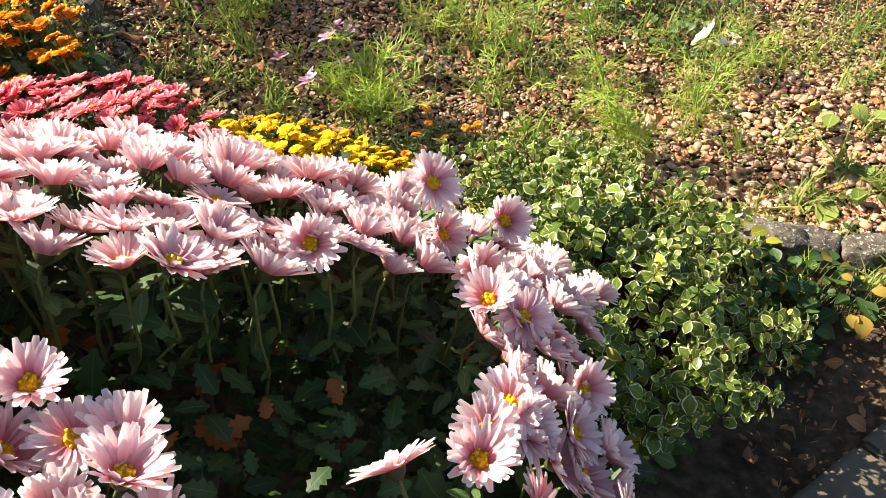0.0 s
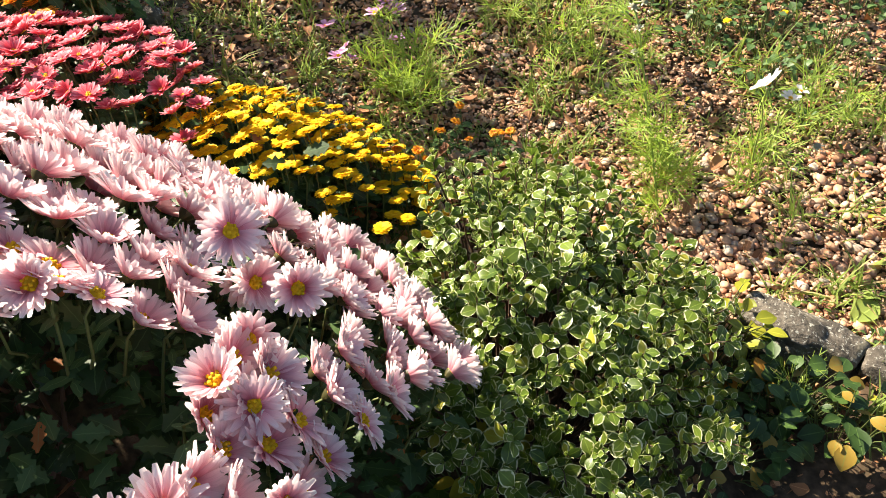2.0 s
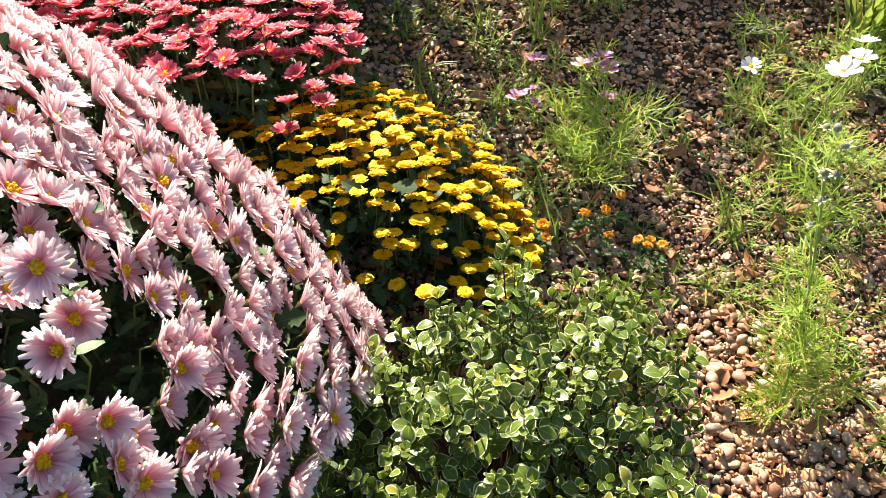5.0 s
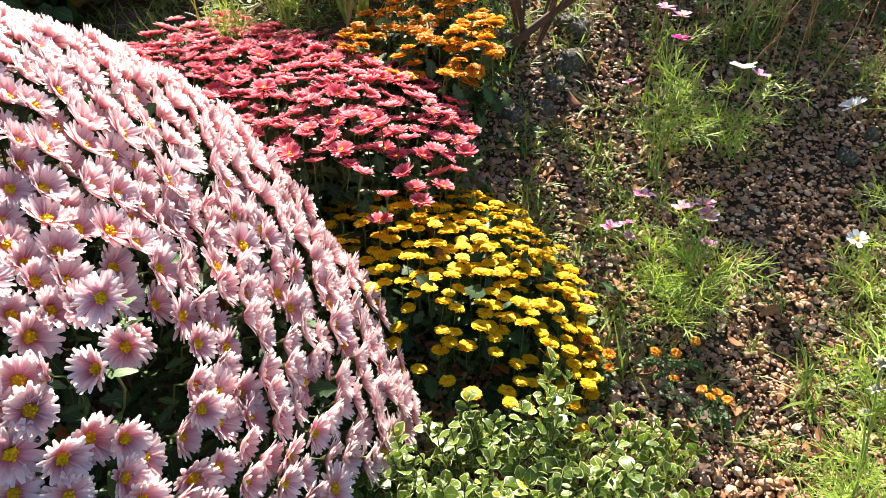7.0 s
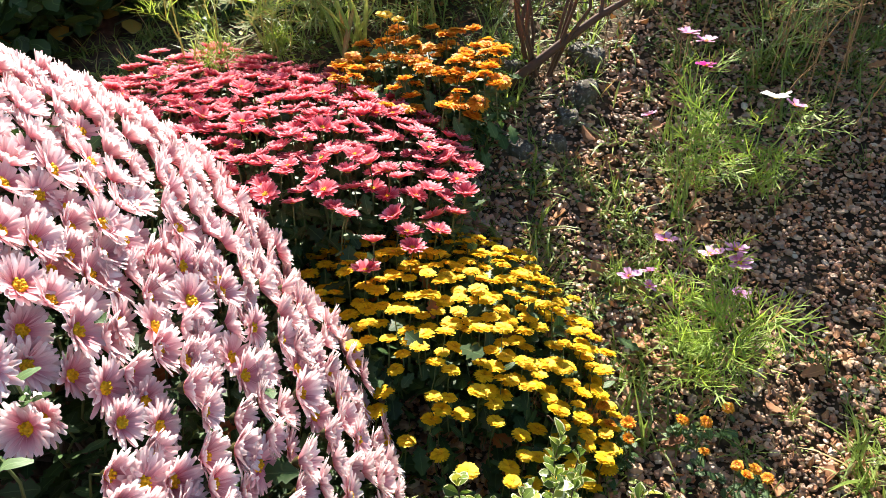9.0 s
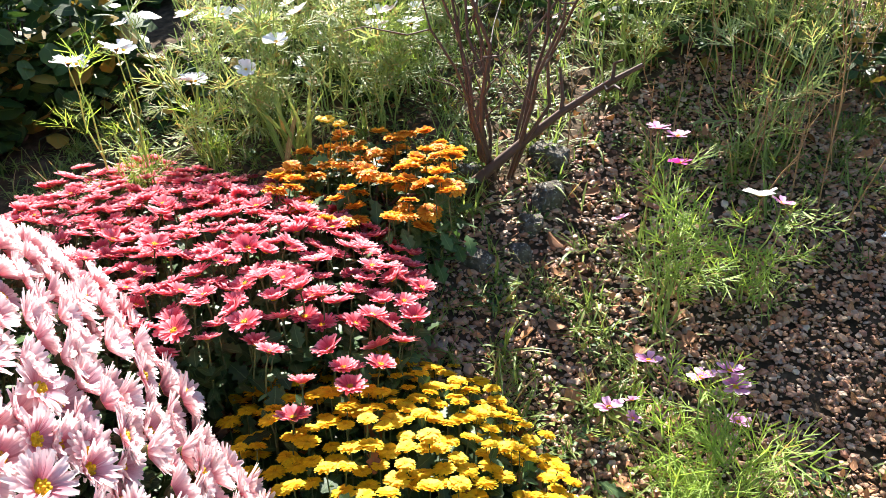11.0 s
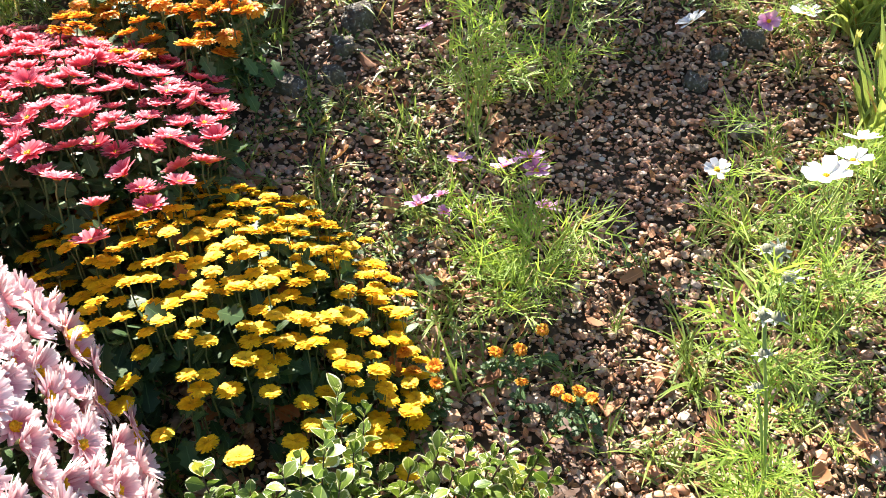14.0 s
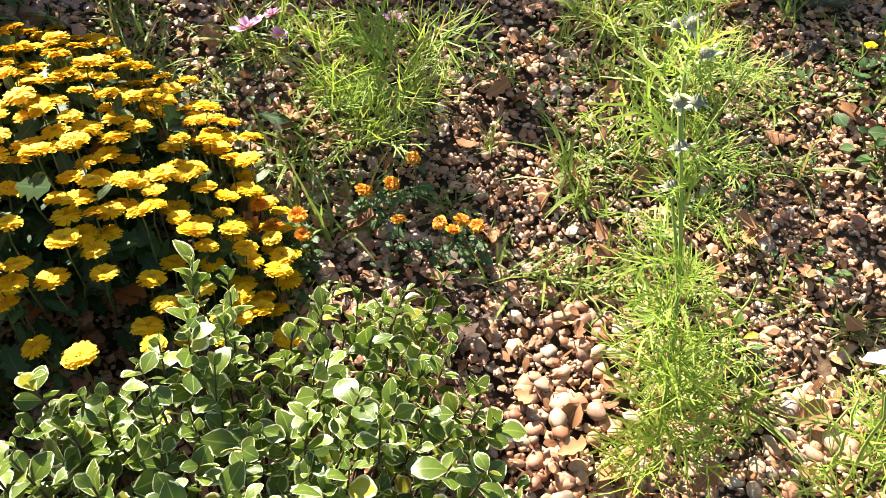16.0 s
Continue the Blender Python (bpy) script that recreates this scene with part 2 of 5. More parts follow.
def rot(rx, ry, rz):
    return np.array(Euler((rx, ry, rz)).to_matrix())


def frame_z(z, spin=0.0):
    """A turn whose z axis is the given way."""
    z = np.asarray(z, float) / np.linalg.norm(z)
    a = np.array([1.0, 0, 0]) if abs(z[0]) < 0.8 else np.array([0, 1.0, 0])
    x = np.cross(a, z)
    x /= np.linalg.norm(x)
    y = np.cross(z, x)
    c, s = math.cos(spin), math.sin(spin)
    return np.stack([c * x + s * y, c * y - s * x, z], 1)


def mat4(R, p, s=1.0):
    m = np.eye(4)
    m[:3, :3], m[:3, 3] = R * s, p
    return m


def strip(length, widths, bend=0.0, cup=0.0, across=3):
    """A petal or leaf along +y: widths at even steps, bent up over its length, cupped across."""
    k = len(widths)
    V, T = [], []
    ang, p = 0.0, np.zeros(2)
    for i in range(k):
        if i:
            ang += bend / (k - 1)
            p = p + length / (k - 1) * np.array([math.cos(ang), math.sin(ang)])
        for j in range(across):
            u = j / (across - 1)
            o = (u - 0.5) * 2
            V.append((o * widths[i] / 2, p[0], p[1] + cup * widths[i] * o * o))
            T.append((u, i / (k - 1)))
    F = [(i * across + j, i * across + j + 1, (i + 1) * across + j + 1, (i + 1) * across + j) for i in range(k - 1) for j in range(across - 1)]
    return np.array(V), np.array(F), np.array(T)


def tube(pts, radii, sides=5):
    pts = np.asarray(pts, float)
    V, T = [], []
    for i, p in enumerate(pts):
        d = pts[min(i + 1, len(pts) - 1)] - pts[max(i - 1, 0)]
        R = frame_z(d)
        for j in range(sides):
            a = 2 * math.pi * j / sides
            V.append(p + radii[i] * (R[:, 0] * math.cos(a) + R[:, 1] * math.sin(a)))
            T.append((j / sides, i / (len(pts) - 1)))
    F = [(i * sides + j, i * sides + (j + 1) % sides, (i + 1) * sides + (j + 1) % sides, (i + 1) * sides + j) for i in range(len(pts) - 1) for j in range(sides)]
    return np.array(V), np.array(F), np.array(T)


def moved(tmpl, R, p, s=1.0):
    V, F, T = tmpl
    return V @ (np.asarray(R) * s).T + np.asarray(p), F, T


def part(name, me, parent, label="", m=None):
    ob = new(name, me)
    ob.parent = parent
    if m is not None:
        ob.matrix_local = Matrix(m.tolist()) if isinstance(m, np.ndarray) else m
    if label:
        tagged(ob, label)
    return ob


def thing(name, label, category, at=(0, 0, 0), group="", kind=""):
    ob = new(name)
    ob.location = at
    ob.empty_display_size = 0.05
    return tagged(ob, label, category, group, kind)


# ---- lie of the land ----
CO = (-0.033, -0.162, 0.176, 0.18, -0.002, 0.079)


def land(x, y):
    x, y = np.asarray(x, float), np.asarray(y, float)
    xs, ys = np.clip(x, -0.95, 1.0), np.clip(y, 0.3, 2.6)
    u, v = xs + 0.1, ys - 1.6
    z = CO[0] + CO[1] * u + CO[2] * v + CO[3] * u * u + CO[4] * u * v + CO[5] * v * v
    return z - 0.10 * np.minimum(x - xs, 0) * np.exp(np.minimum(x - xs, 0) / 6) + 0.05 * (1 - np.exp(-np.maximum(y - ys, 0) / 4)) * 4


def axis(lo, hi, step):
    core = np.arange(lo, hi + 1e-6, step)
    out = np.cumsum(step * 1.35 ** np.arange(1, 24))
    return np.concatenate([lo - out[::-1], core, hi + out])


gx, gy = axis(-2.6, 2.4, 0.03), axis(-0.8, 4.6, 0.03)
X, Y = np.meshgrid(gx, gy)
Z = land(X, Y)
near = (np.abs(X) < 3) & (np.abs(Y - 1.5) < 3.5)
wob = np.array([noise.noise((a * 9, b * 9, 0.3)) * 0.012 + noise.noise((a * 30, b * 30, 4.0)) * 0.006 for a, b in zip(X[near], Y[near])])
Z[near] += wob - 0.012
nx, ny = len(gx), len(gy)
idx = np.arange(nx * ny).reshape(ny, nx)
GF = np.stack([idx[:-1, :-1], idx[:-1, 1:], idx[1:, 1:], idx[1:, :-1]], -1).reshape(-1, 4)
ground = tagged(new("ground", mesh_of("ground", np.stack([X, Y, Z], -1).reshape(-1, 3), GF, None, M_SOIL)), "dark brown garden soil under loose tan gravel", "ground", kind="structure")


# ---- flower heads ----
def daisy(n, rows, length, width, lift, droop, seed, tip=0.58, ragged=0.12, step=0.16, across=3, hub=0.12):
    """Petals in rows round +z. lift: how far each row rises, in radians; droop: how much a petal bends."""
    g = np.random.default_rng(seed)
    out = []
    for k in range(rows):
        m = n - 3 * k
        for i in range(m):
            L = length * (1 - 0.13 * k) * (1 + g.uniform(-ragged, ragged))
            w = width * g.uniform(0.85, 1.15)
            prof = [0.45 * w, 0.95 * w, w, tip * w]
            t = strip(L, prof, droop + g.uniform(-0.18, 0.18), 0.16 + 0.1 * g.random(), across)
            a = 2 * math.pi * (i + 0.5 * k) / m + g.uniform(-0.09, 0.09)
            R = rot(0, 0, a) @ rot(lift + step * k + g.uniform(-0.07, 0.07), 0, 0) @ rot(0, g.uniform(-0.16, 0.16), 0)
            out.append(moved(t, R, rot(0, 0, a) @ np.array([0, length * hub, 0]) + np.array([0, 0, 0.0012 * k])))
    return joined(out)


def bead_dome(radius, height, n, bead, seed):
    """A domed disc covered with small beads."""
    g = np.random.default_rng(seed)
    rings = [(0.0, 1.0), (0.5, 0.88), (0.85, 0.5), (1.0, 0.0)]
    V, F, T = [], [], []
    for q, h in rings:
        for j in range(10):
            a = 2 * math.pi * j / 10
            V.append((radius * q * math.cos(a), radius * q * math.sin(a), height * h)), T.append((j / 10, q))
    for i in range(3):
        for j in range(10):
            F.append((i * 10 + j, (i + 1) * 10 + j, (i + 1) * 10 + (j + 1) % 10, i * 10 + (j + 1) % 10))
    out = [(np.array(V), np.array(F), np.array(T))]
    cube = np.array([(x, y, z) for x in (-1, 1) for y in (-1, 1) for z in (0, 1)], float) * (0.8, 0.8, 1.6)
    cf = np.array([(0, 1, 3, 2), (4, 6, 7, 5), (0, 4, 5, 1), (2, 3, 7, 6), (1, 5, 7, 3)])
    for i in range(n):
        q = math.sqrt((i + 0.5) / n)
        a = 2.39996 * i
        z = height * math.sqrt(max(0, 1 - q * q)) * 0.95
        out.append((cube * bead * g.uniform(0.7, 1.1) + (radius * q * math.cos(a), radius * q * math.sin(a), z), cf, np.full((8, 2), q)))
    return joined(out)


def cup(radius, depth):
    """The green cup under a flower head."""
    V, F, T = [], [], []
    for i, (q, h) in enumerate([(1.0, 0.0), (0.85, -0.45), (0.35, -1.0)]):
        for j in range(8):
            a = 2 * math.pi * j / 8
            V.append((radius * q * math.cos(a), radius * q * math.sin(a), depth * h)), T.append((j / 8, i / 2))
    F = [(i * 8 + j, i * 8 + (j + 1) % 8, (i + 1) * 8 + (j + 1) % 8, (i + 1) * 8 + j) for i in range(2) for j in range(8)]
    return np.array(V), np.array(F), np.array(T)


def head_kind(name, petals, disc, calyx, mat, n):
    """Meshes of one kind of flower head in n shapes: petals, disc and cup."""
    return dict(
        raw=petals,
        petals=[mesh_of(name + "_petals", *p, mat) for p in petals],
        disc_raw=disc, disc=mesh_of(name + "_disc", *disc, M_DISC) if disc else None,
        cup_raw=calyx, cup=mesh_of(name + "_cup", *calyx, M_CALYX) if calyx else None,
        mat=mat,
    )


PINK = head_kind("pink", [daisy(22, 2, 0.0280, 0.0078, lf, dr, sd, tip=0.5, hub=0.27) for lf, dr, sd in ((0.35, 0.15, 1), (0.62, 0.1, 2), (0.25, -0.1, 3), (0.78, -0.2, 4), (0.5, 0.2, 5))], bead_dome(0.0078, 0.0050, 9, 0.0018, 1), cup(0.0086, 0.009), M_PINK, 5)
RED = head_kind("red", [daisy(19, 2, 0.027, 0.0082, lf, dr, sd) for lf, dr, sd in ((0.22, 0.1, 11), (0.38, -0.1, 12), (0.10, 0.1, 13), (0.5, 0.0, 14))], bead_dome(0.0062, 0.004, 8, 0.0013, 2), cup(0.007, 0.007), M_RED, 4)
YELLOW = head_kind("yellow", [daisy(30, 3, 0.0162, 0.0042, lf, dr, sd, tip=0.85, ragged=0.06, step=0.08, across=2) for lf, dr, sd in ((0.0, -0.10, 21), (0.05, -0.2, 22), (0.10, -0.05, 23))], bead_dome(0.0060, 0.0030, 9, 0.0013, 3), cup(0.006, 0.006), M_YEL, 3)
ORANGE = head_kind("orange", [daisy(20, 3, 0.0195, 0.0072, lf, dr, sd) for lf, dr, sd in ((0.08, -0.2, 31), (0.2, 0.0, 32), (0.0, -0.4, 33))], bead_dome(0.005, 0.004, 12, 0.0010, 4), cup(0.006, 0.006), M_ORA, 3)


def cosmos_kind(name, mat, seed, size=1.0):
    g = np.random.default_rng(seed)
    out = []
    for i in range(8):
        w = 0.021 * size * g.uniform(0.9, 1.1)
        t = strip(0.034 * size, [0.2 * w, 0.6 * w, 0.9 * w, w, 0.75 * w], g.uniform(-0.3, 0.3), 0.12, 4)
        R = rot(0, 0, i * math.pi / 4 + g.uniform(-0.08, 0.08)) @ rot(g.uniform(0.1, 0.4), 0, 0) @ rot(0, g.uniform(-0.2, 0.2), 0)
        out.append(moved(t, R, R @ np.array([0, 0.004, 0])))
    return head_kind(name, [joined(out)], bead_dome(0.0055, 0.004, 26, 0.0009, seed), cup(0.005, 0.006), mat, 1)


C_WHITE, C_WHITE2 = cosmos_kind("cosmos_white", M_WHITE, 41), cosmos_kind("cosmos_white_small", M_WHITE, 44, 0.6)
C_LILAC, C_MAG = cosmos_kind("cosmos_lilac", M_LILAC, 42, 0.72), cosmos_kind("cosmos_magenta", M_MAGENTA, 43, 0.7)


def put_head(kind, parent, p, z, size=1.0, shape=0, spin=0.0, name="flower_head"):
    """One flower head as a part: petals, with its disc and cup beneath it."""
    ob = part(name, kind["petals"][shape % len(kind["petals"])], parent, "", mat4(frame_z(z, spin), p, size))
    if kind["disc"]:
        part("flower_disc", kind["disc"], ob, "golden yellow disc")
    if kind["cup"]:
        part("flower_cup", kind["cup"], ob, "olive green cup")
    return ob


def joined_heads(name, kind, parent, heads, label):
    """Heads past the countable ones, as one part."""
    if not heads:
        return
    by = {}
    for p, z, size, shape, spin in heads:
        by.setdefault(shape % len(kind["raw"]), []).append(mat4(frame_z(z, spin), p, size))
    g = joined([spread(kind["raw"][k], m) for k, m in by.items()])
    tagged(part(name, mesh_of(name, *g, kind["mat"]), parent, label), kind="stuff")
    allm = [m for ms in by.values() for m in ms]
    tagged(part("flower_discs", mesh_of("flower_discs", *spread(kind["disc_raw"], allm), M_DISC), parent, "golden yellow discs"), kind="stuff")
    tagged(part("flower_cups", mesh_of("flower_cups", *spread(kind["cup_raw"], allm), M_CALYX), parent, "olive green cups"), kind="stuff")


# ---- leaves ----
def lobed_leaf(length, width, seed):
    """A chrysanthemum leaf with rounded lobes."""
    g = np.random.default_rng(seed)
    prof = np.array([0.18, 0.30, 0.75, 0.48, 1.0, 0.58, 0.85, 0.45, 0.2]) * width * g.uniform(0.9, 1.1)
    return strip(length, prof, g.uniform(-0.7, 0.1), g.uniform(-0.05, 0.2))


SPRIG = strip(0.045, np.array([0.2, 0.8, 0.7, 0.25]) * 0.024, -0.5, 0.0, 2)
MUM_LEAVES = [lobed_leaf(0.045, 0.032, k) for k in range(4)]
OVATE = [strip(0.029 * s, np.array([0.10, 0.42, 0.80, 1.0, 0.98, 0.72, 0.22]) * 0.0205 * s, b, c) for s, b, c in ((1.0, -0.4, 0.10), (0.85, 0.4, 0.25), (1.15, -0.9, 0.05), (0.7, 0.1, 0.35))]
BROADS = [strip(0.055, np.array([0.15, 0.7, 1.0, 0.95, 0.6, 0.1]) * 0.042, b, c) for b, c in ((-0.4, 0.1), (-0.8, 0.15), (0.1, 0.2))]


def spaced(n, lo, hi, gap, inside, g, tries=40, top=None):
    """Random places in a rectangle, at least gap apart, over the canopy where one is given."""
    pts, cells = [], {}
    for _ in range(n * tries):
        p = g.uniform(lo, hi)
        if not inside(*p):
            continue
        q = (p[0], p[1], top(*p) if top else 0.0)
        c = tuple(int(math.floor(v / gap)) for v in q)
        near = [r for a in (-1, 0, 1) for b in (-1, 0, 1) for d in (-1, 0, 1) for r in cells.get((c[0] + a, c[1] + b, c[2] + d), ())]
        if all((r[0] - q[0]) ** 2 + (r[1] - q[1]) ** 2 + (r[2] - q[2]) ** 2 > gap * gap for r in near):
            cells.setdefault(c, []).append(q)
            pts.append(p)
            if len(pts) >= n:
                break
    return np.array(pts)


def bent(a, b, sag=0.0, n=5, wob=0.004, g=rng):
    """A curved way from a to b."""
    a, b = np.asarray(a, float), np.asarray(b, float)
    t = np.linspace(0, 1, n)[:, None]
    up = np.array([0, 0, 1.0])
    p = a * (1 - t) + b * t + up * (sag * np.sin(t * math.pi))
    p[1:-1] += g.normal(0, wob, (n - 2, 3))
    return p


def mum(name, label, kind, centre, top, canopy, bounds, gap, inside, base_r, seed, lean=(0.45, 0.30, 0.75, 0.24), size=(0.95, 1.25), sparse=None, leaf_n=900, near_to=None, head_label="", extra=(), leaf_mat_=None, deep=0.16, stem_r=0.0017, low_leaves=None, lift=(-0.03, 0.004), rim=0.0, sprigs=4, share=None):
    """A mounded chrysanthemum: heads on a domed canopy, each on its stem, with lobed leaves below."""
    g = np.random.default_rng(seed)
    ob = thing(name, label, "chrysanthemum", (centre[0], centre[1], float(land(*centre))))
    o = np.array(ob.location)
    pts = spaced(1500, *bounds, gap, inside, g, 30, canopy)
    if share:
        pts = np.array([p for p in pts if g.random() < share(*p)])
    heads = []
    e = 0.01
    for x, y in pts:
        z = canopy(x, y)
        n = np.array([-(canopy(x + e, y) - canopy(x - e, y)) / (2 * e), -(canopy(x, y + e) - canopy(x, y - e)) / (2 * e), 1.0])
        n /= np.linalg.norm(n)
        steep = math.hypot(n[0], n[1]) / n[2]
        if rim:
            k = min(1.0, max(0.0, (steep - 0.5) / 0.5))
            w = np.array([rim * n[0], rim * n[1] + 0.28 * (1 - k), 0.78 * n[2] * (1 - 0.55 * k)])
        else:
            w = lean[0] * n + lean[1] * np.array([0, 0, 1]) + lean[2] * np.array(SUN_TO)
        w = w + g.normal(0, lean[3], 3)
        d = g.uniform(*lift)
        heads.append((np.array([x, y, z]) + n * d, w, g.uniform(*size), int(g.integers(9)), g.uniform(0, 6.28)))
    for p, w in extra:
        heads.append((np.array(p, float), np.array(w, float), g.uniform(0.95, 1.12), int(g.integers(9)), g.uniform(0, 6.28)))
    stems, leaves, mains, small = [], [], [], []
    for i in range(16):
        f = heads[int(g.integers(len(heads)))][0]
        foot = np.array([centre[0] + g.normal(0, base_r), centre[1] + g.normal(0, base_r), 0])
        foot[2] = land(foot[0], foot[1])
        end = foot + (f - foot) * 0.72
        w = bent(foot, end, 0.02, 6, 0.008, g)
        part("main_stem", mesh_of("main_stem", *tube(w - o, list(np.linspace(0.0045, 0.0025, 6)), 6), M_WOODY), ob)
        mains.append(w)
    for p, w, s, k, sp in heads:
        w = w / np.linalg.norm(w)
        neck = p - w * 0.007 * s
        inward = np.array([centre[0] - p[0], centre[1] - p[1], 0])
        mid = neck - np.array([0, 0, 0.045]) - w * 0.03
        foot = mid - np.array([0, 0, g.uniform(0.06, 0.11)]) + inward * g.uniform(0.03, 0.12) + g.normal(0, 0.014, 3)
        foot[2] = max(foot[2], float(land(foot[0], foot[1])))
        way = np.vstack([foot, (foot + mid) / 2 + g.normal(0, 0.006, 3), mid + g.normal(0, 0.004, 3), neck - w * 0.018, neck])
        stems.append(tube(way - o, [stem_r * 1.3, stem_r * 1.2, stem_r * 1.1, stem_r, stem_r * 0.9], 4))
        for _ in range(sprigs):
            f = g.uniform(0.1, 1.75)
            q = foot * (1 - f) + mid * f if f < 1 else mid * (2 - f) + neck * (f - 1)
            R = rot(0, 0, g.uniform(0, 6.28)) @ rot(g.uniform(0.0, 1.0), 0, 0)
            small.append(mat4(R, q - o, g.uniform(0.3, 0.8)))
    for x, y, z in (low_leaves(g) if low_leaves else ()):
        R = rot(0, 0, g.uniform(0, 6.28)) @ rot(g.uniform(-0.6, 0.8), 0, 0) @ rot(0, g.uniform(-0.5, 0.5), 0)
        leaves.append((int(g.integers(4)), mat4(R, np.array([x, y, z]) - o, g.uniform(0.5, 0.95))))
    for i in range(leaf_n):
        p, w, *_ = heads[int(g.integers(len(heads)))]
        q = p + g.normal(0, 0.03, 3) - np.array([p[0] - centre[0], p[1] - centre[1], 0]) * g.uniform(0.02, 0.3)
        q[2] = p[2] - g.uniform(0.025, deep) * (1 if g.random() < 0.7 else 1.8)
        if q[2] < land(q[0], q[1]) + 0.01 or (sparse and sparse(*q)):
            continue
        out = np.array([q[0] - centre[0], q[1] - centre[1]])
        a = math.atan2(out[1], out[0]) - math.pi / 2 + g.normal(0, 0.9)
        R = rot(0, 0, a) @ rot(g.uniform(-0.9, 0.7), 0, 0) @ rot(0, g.uniform(-0.6, 0.6), 0)
        leaves.append((int(g.integers(4)), mat4(R, q - o, g.uniform(0.7, 1.25))))
    tagged(part("flower_stalks", mesh_of("flower_stalks", *joined(stems), M_STEM), ob, "thin green branching stalks"), kind="stuff")
    tagged(part("foliage", mesh_of("foliage", *joined([spread(MUM_LEAVES[k], [m for j, m in leaves if j == k]) for k in range(4)]), leaf_mat_ or M_MUM), ob, "dark green lobed leaves"), kind="stuff")
    tagged(part("stalk_leaf_growth", mesh_of("stalk_leaf_growth", *spread(SPRIG, small), M_MUM2), ob, "small grey-green leaves on the stalks"), kind="stuff")
    ref = np.array(near_to if near_to is not None else centre)
    heads.sort(key=lambda h: ((h[0][:2] - ref) ** 2).sum())
    for p, w, s, k, sp in heads[:290]:
        put_head(kind, ob, p - o, w, s, k, sp)
    joined_heads("flower_heads", kind, ob, [(p - o, w, s, k, sp) for p, w, s, k, sp in heads[290:]], head_label)
    return ob


# pale pink chrysanthemum: a broad dome with two bare hollows in its front
def pink_top(x, y):
    q = ((x + 0.858) / 1.63) ** 2 + ((y - 0.363) / 1.249) ** 2 + 0.065 * (x + 0.858) * (y - 0.363)
    return -2.07 + 2.801 * math.sqrt(max(0.05, 1 - q))


HOLLOW = [(-0.74, 0.385), (-0.64, 0.355), (-0.57, 0.305), (-0.52, 0.325), (-0.45, 0.36), (-0.38, 0.39), (-0.29, 0.41), (-0.285, 0.30), (-0.285, 0.20), (-0.33, 0.0), (-0.56, -0.1), (-0.59, 0.10), (-0.61, 0.20), (-0.76, 0.24)]


HOLLOW_SIDE = [(-0.335, 0.43), (-0.33, 0.49), (-0.325, 0.58), (-0.236, 0.56), (-0.180, 0.51), (-0.195, 0.45), (-0.215, 0.375), (-0.287, 0.375)]


def hollow(x, y):
    return in_outline(HOLLOW, x, y) or in_outline(HOLLOW_SIDE, x, y)


def in_outline(ring, x, y):
    c = False
    for (x0, y0), (x1, y1) in zip(ring, ring[1:] + ring[:1]):
        if (y0 > y) != (y1 > y) and x < x0 + (y - y0) * (x1 - x0) / (y1 - y0):
            c = not c
    return c


def pink_in(x, y):
    z = pink_top(x, y)
    edge = float(np.interp(y, (-0.2, 0.21, 0.31, 0.42, 0.54, 0.62, 0.73, 0.86, 0.98, 1.05), (-0.2, -0.19, -0.165, -0.13, -0.04, -0.05, -0.10, -0.15, -0.25, -0.38)))
    return z > land(x, y) + 0.18 and not hollow(x, y) and abs((x + 0.72) / 0.76) ** 3 + abs((y - 0.42) / 0.72) ** 3 < 1 and x < edge and (z > red_top(x, y) - 0.02 or y < 0.95)


def red_top(x, y):
    back = y - 1.15
    return 0.398 - 0.16 * max(0.0, -1.0 - x) - 0.75 * max(0.0, x + 0.95) ** 2 - (0.7 if back > 0 else 0.5) * back * back


def pink_inside(g):
    """Leaves deep in the dome and in its hollows."""
    out = []
    for _ in range(2200):
        x, y = g.uniform(-1.3, -0.1), g.uniform(-0.2, 1.0)
        z0, z1 = float(land(x, y)) + 0.01, pink_top(x, y) - 0.13
        if z1 > z0 + 0.1:
            out.append((x, y, z1 - (z1 - z0) * 0.6 * g.random() ** 1.5))
    for _ in range(900):
        x, y = g.uniform(-0.72, -0.19), g.uniform(-0.06, 0.51)
        if hollow(x, y) and y > 0.24:
            out.append((x, y, pink_top(x, y) - g.uniform(0.11, 0.30)))
    return out


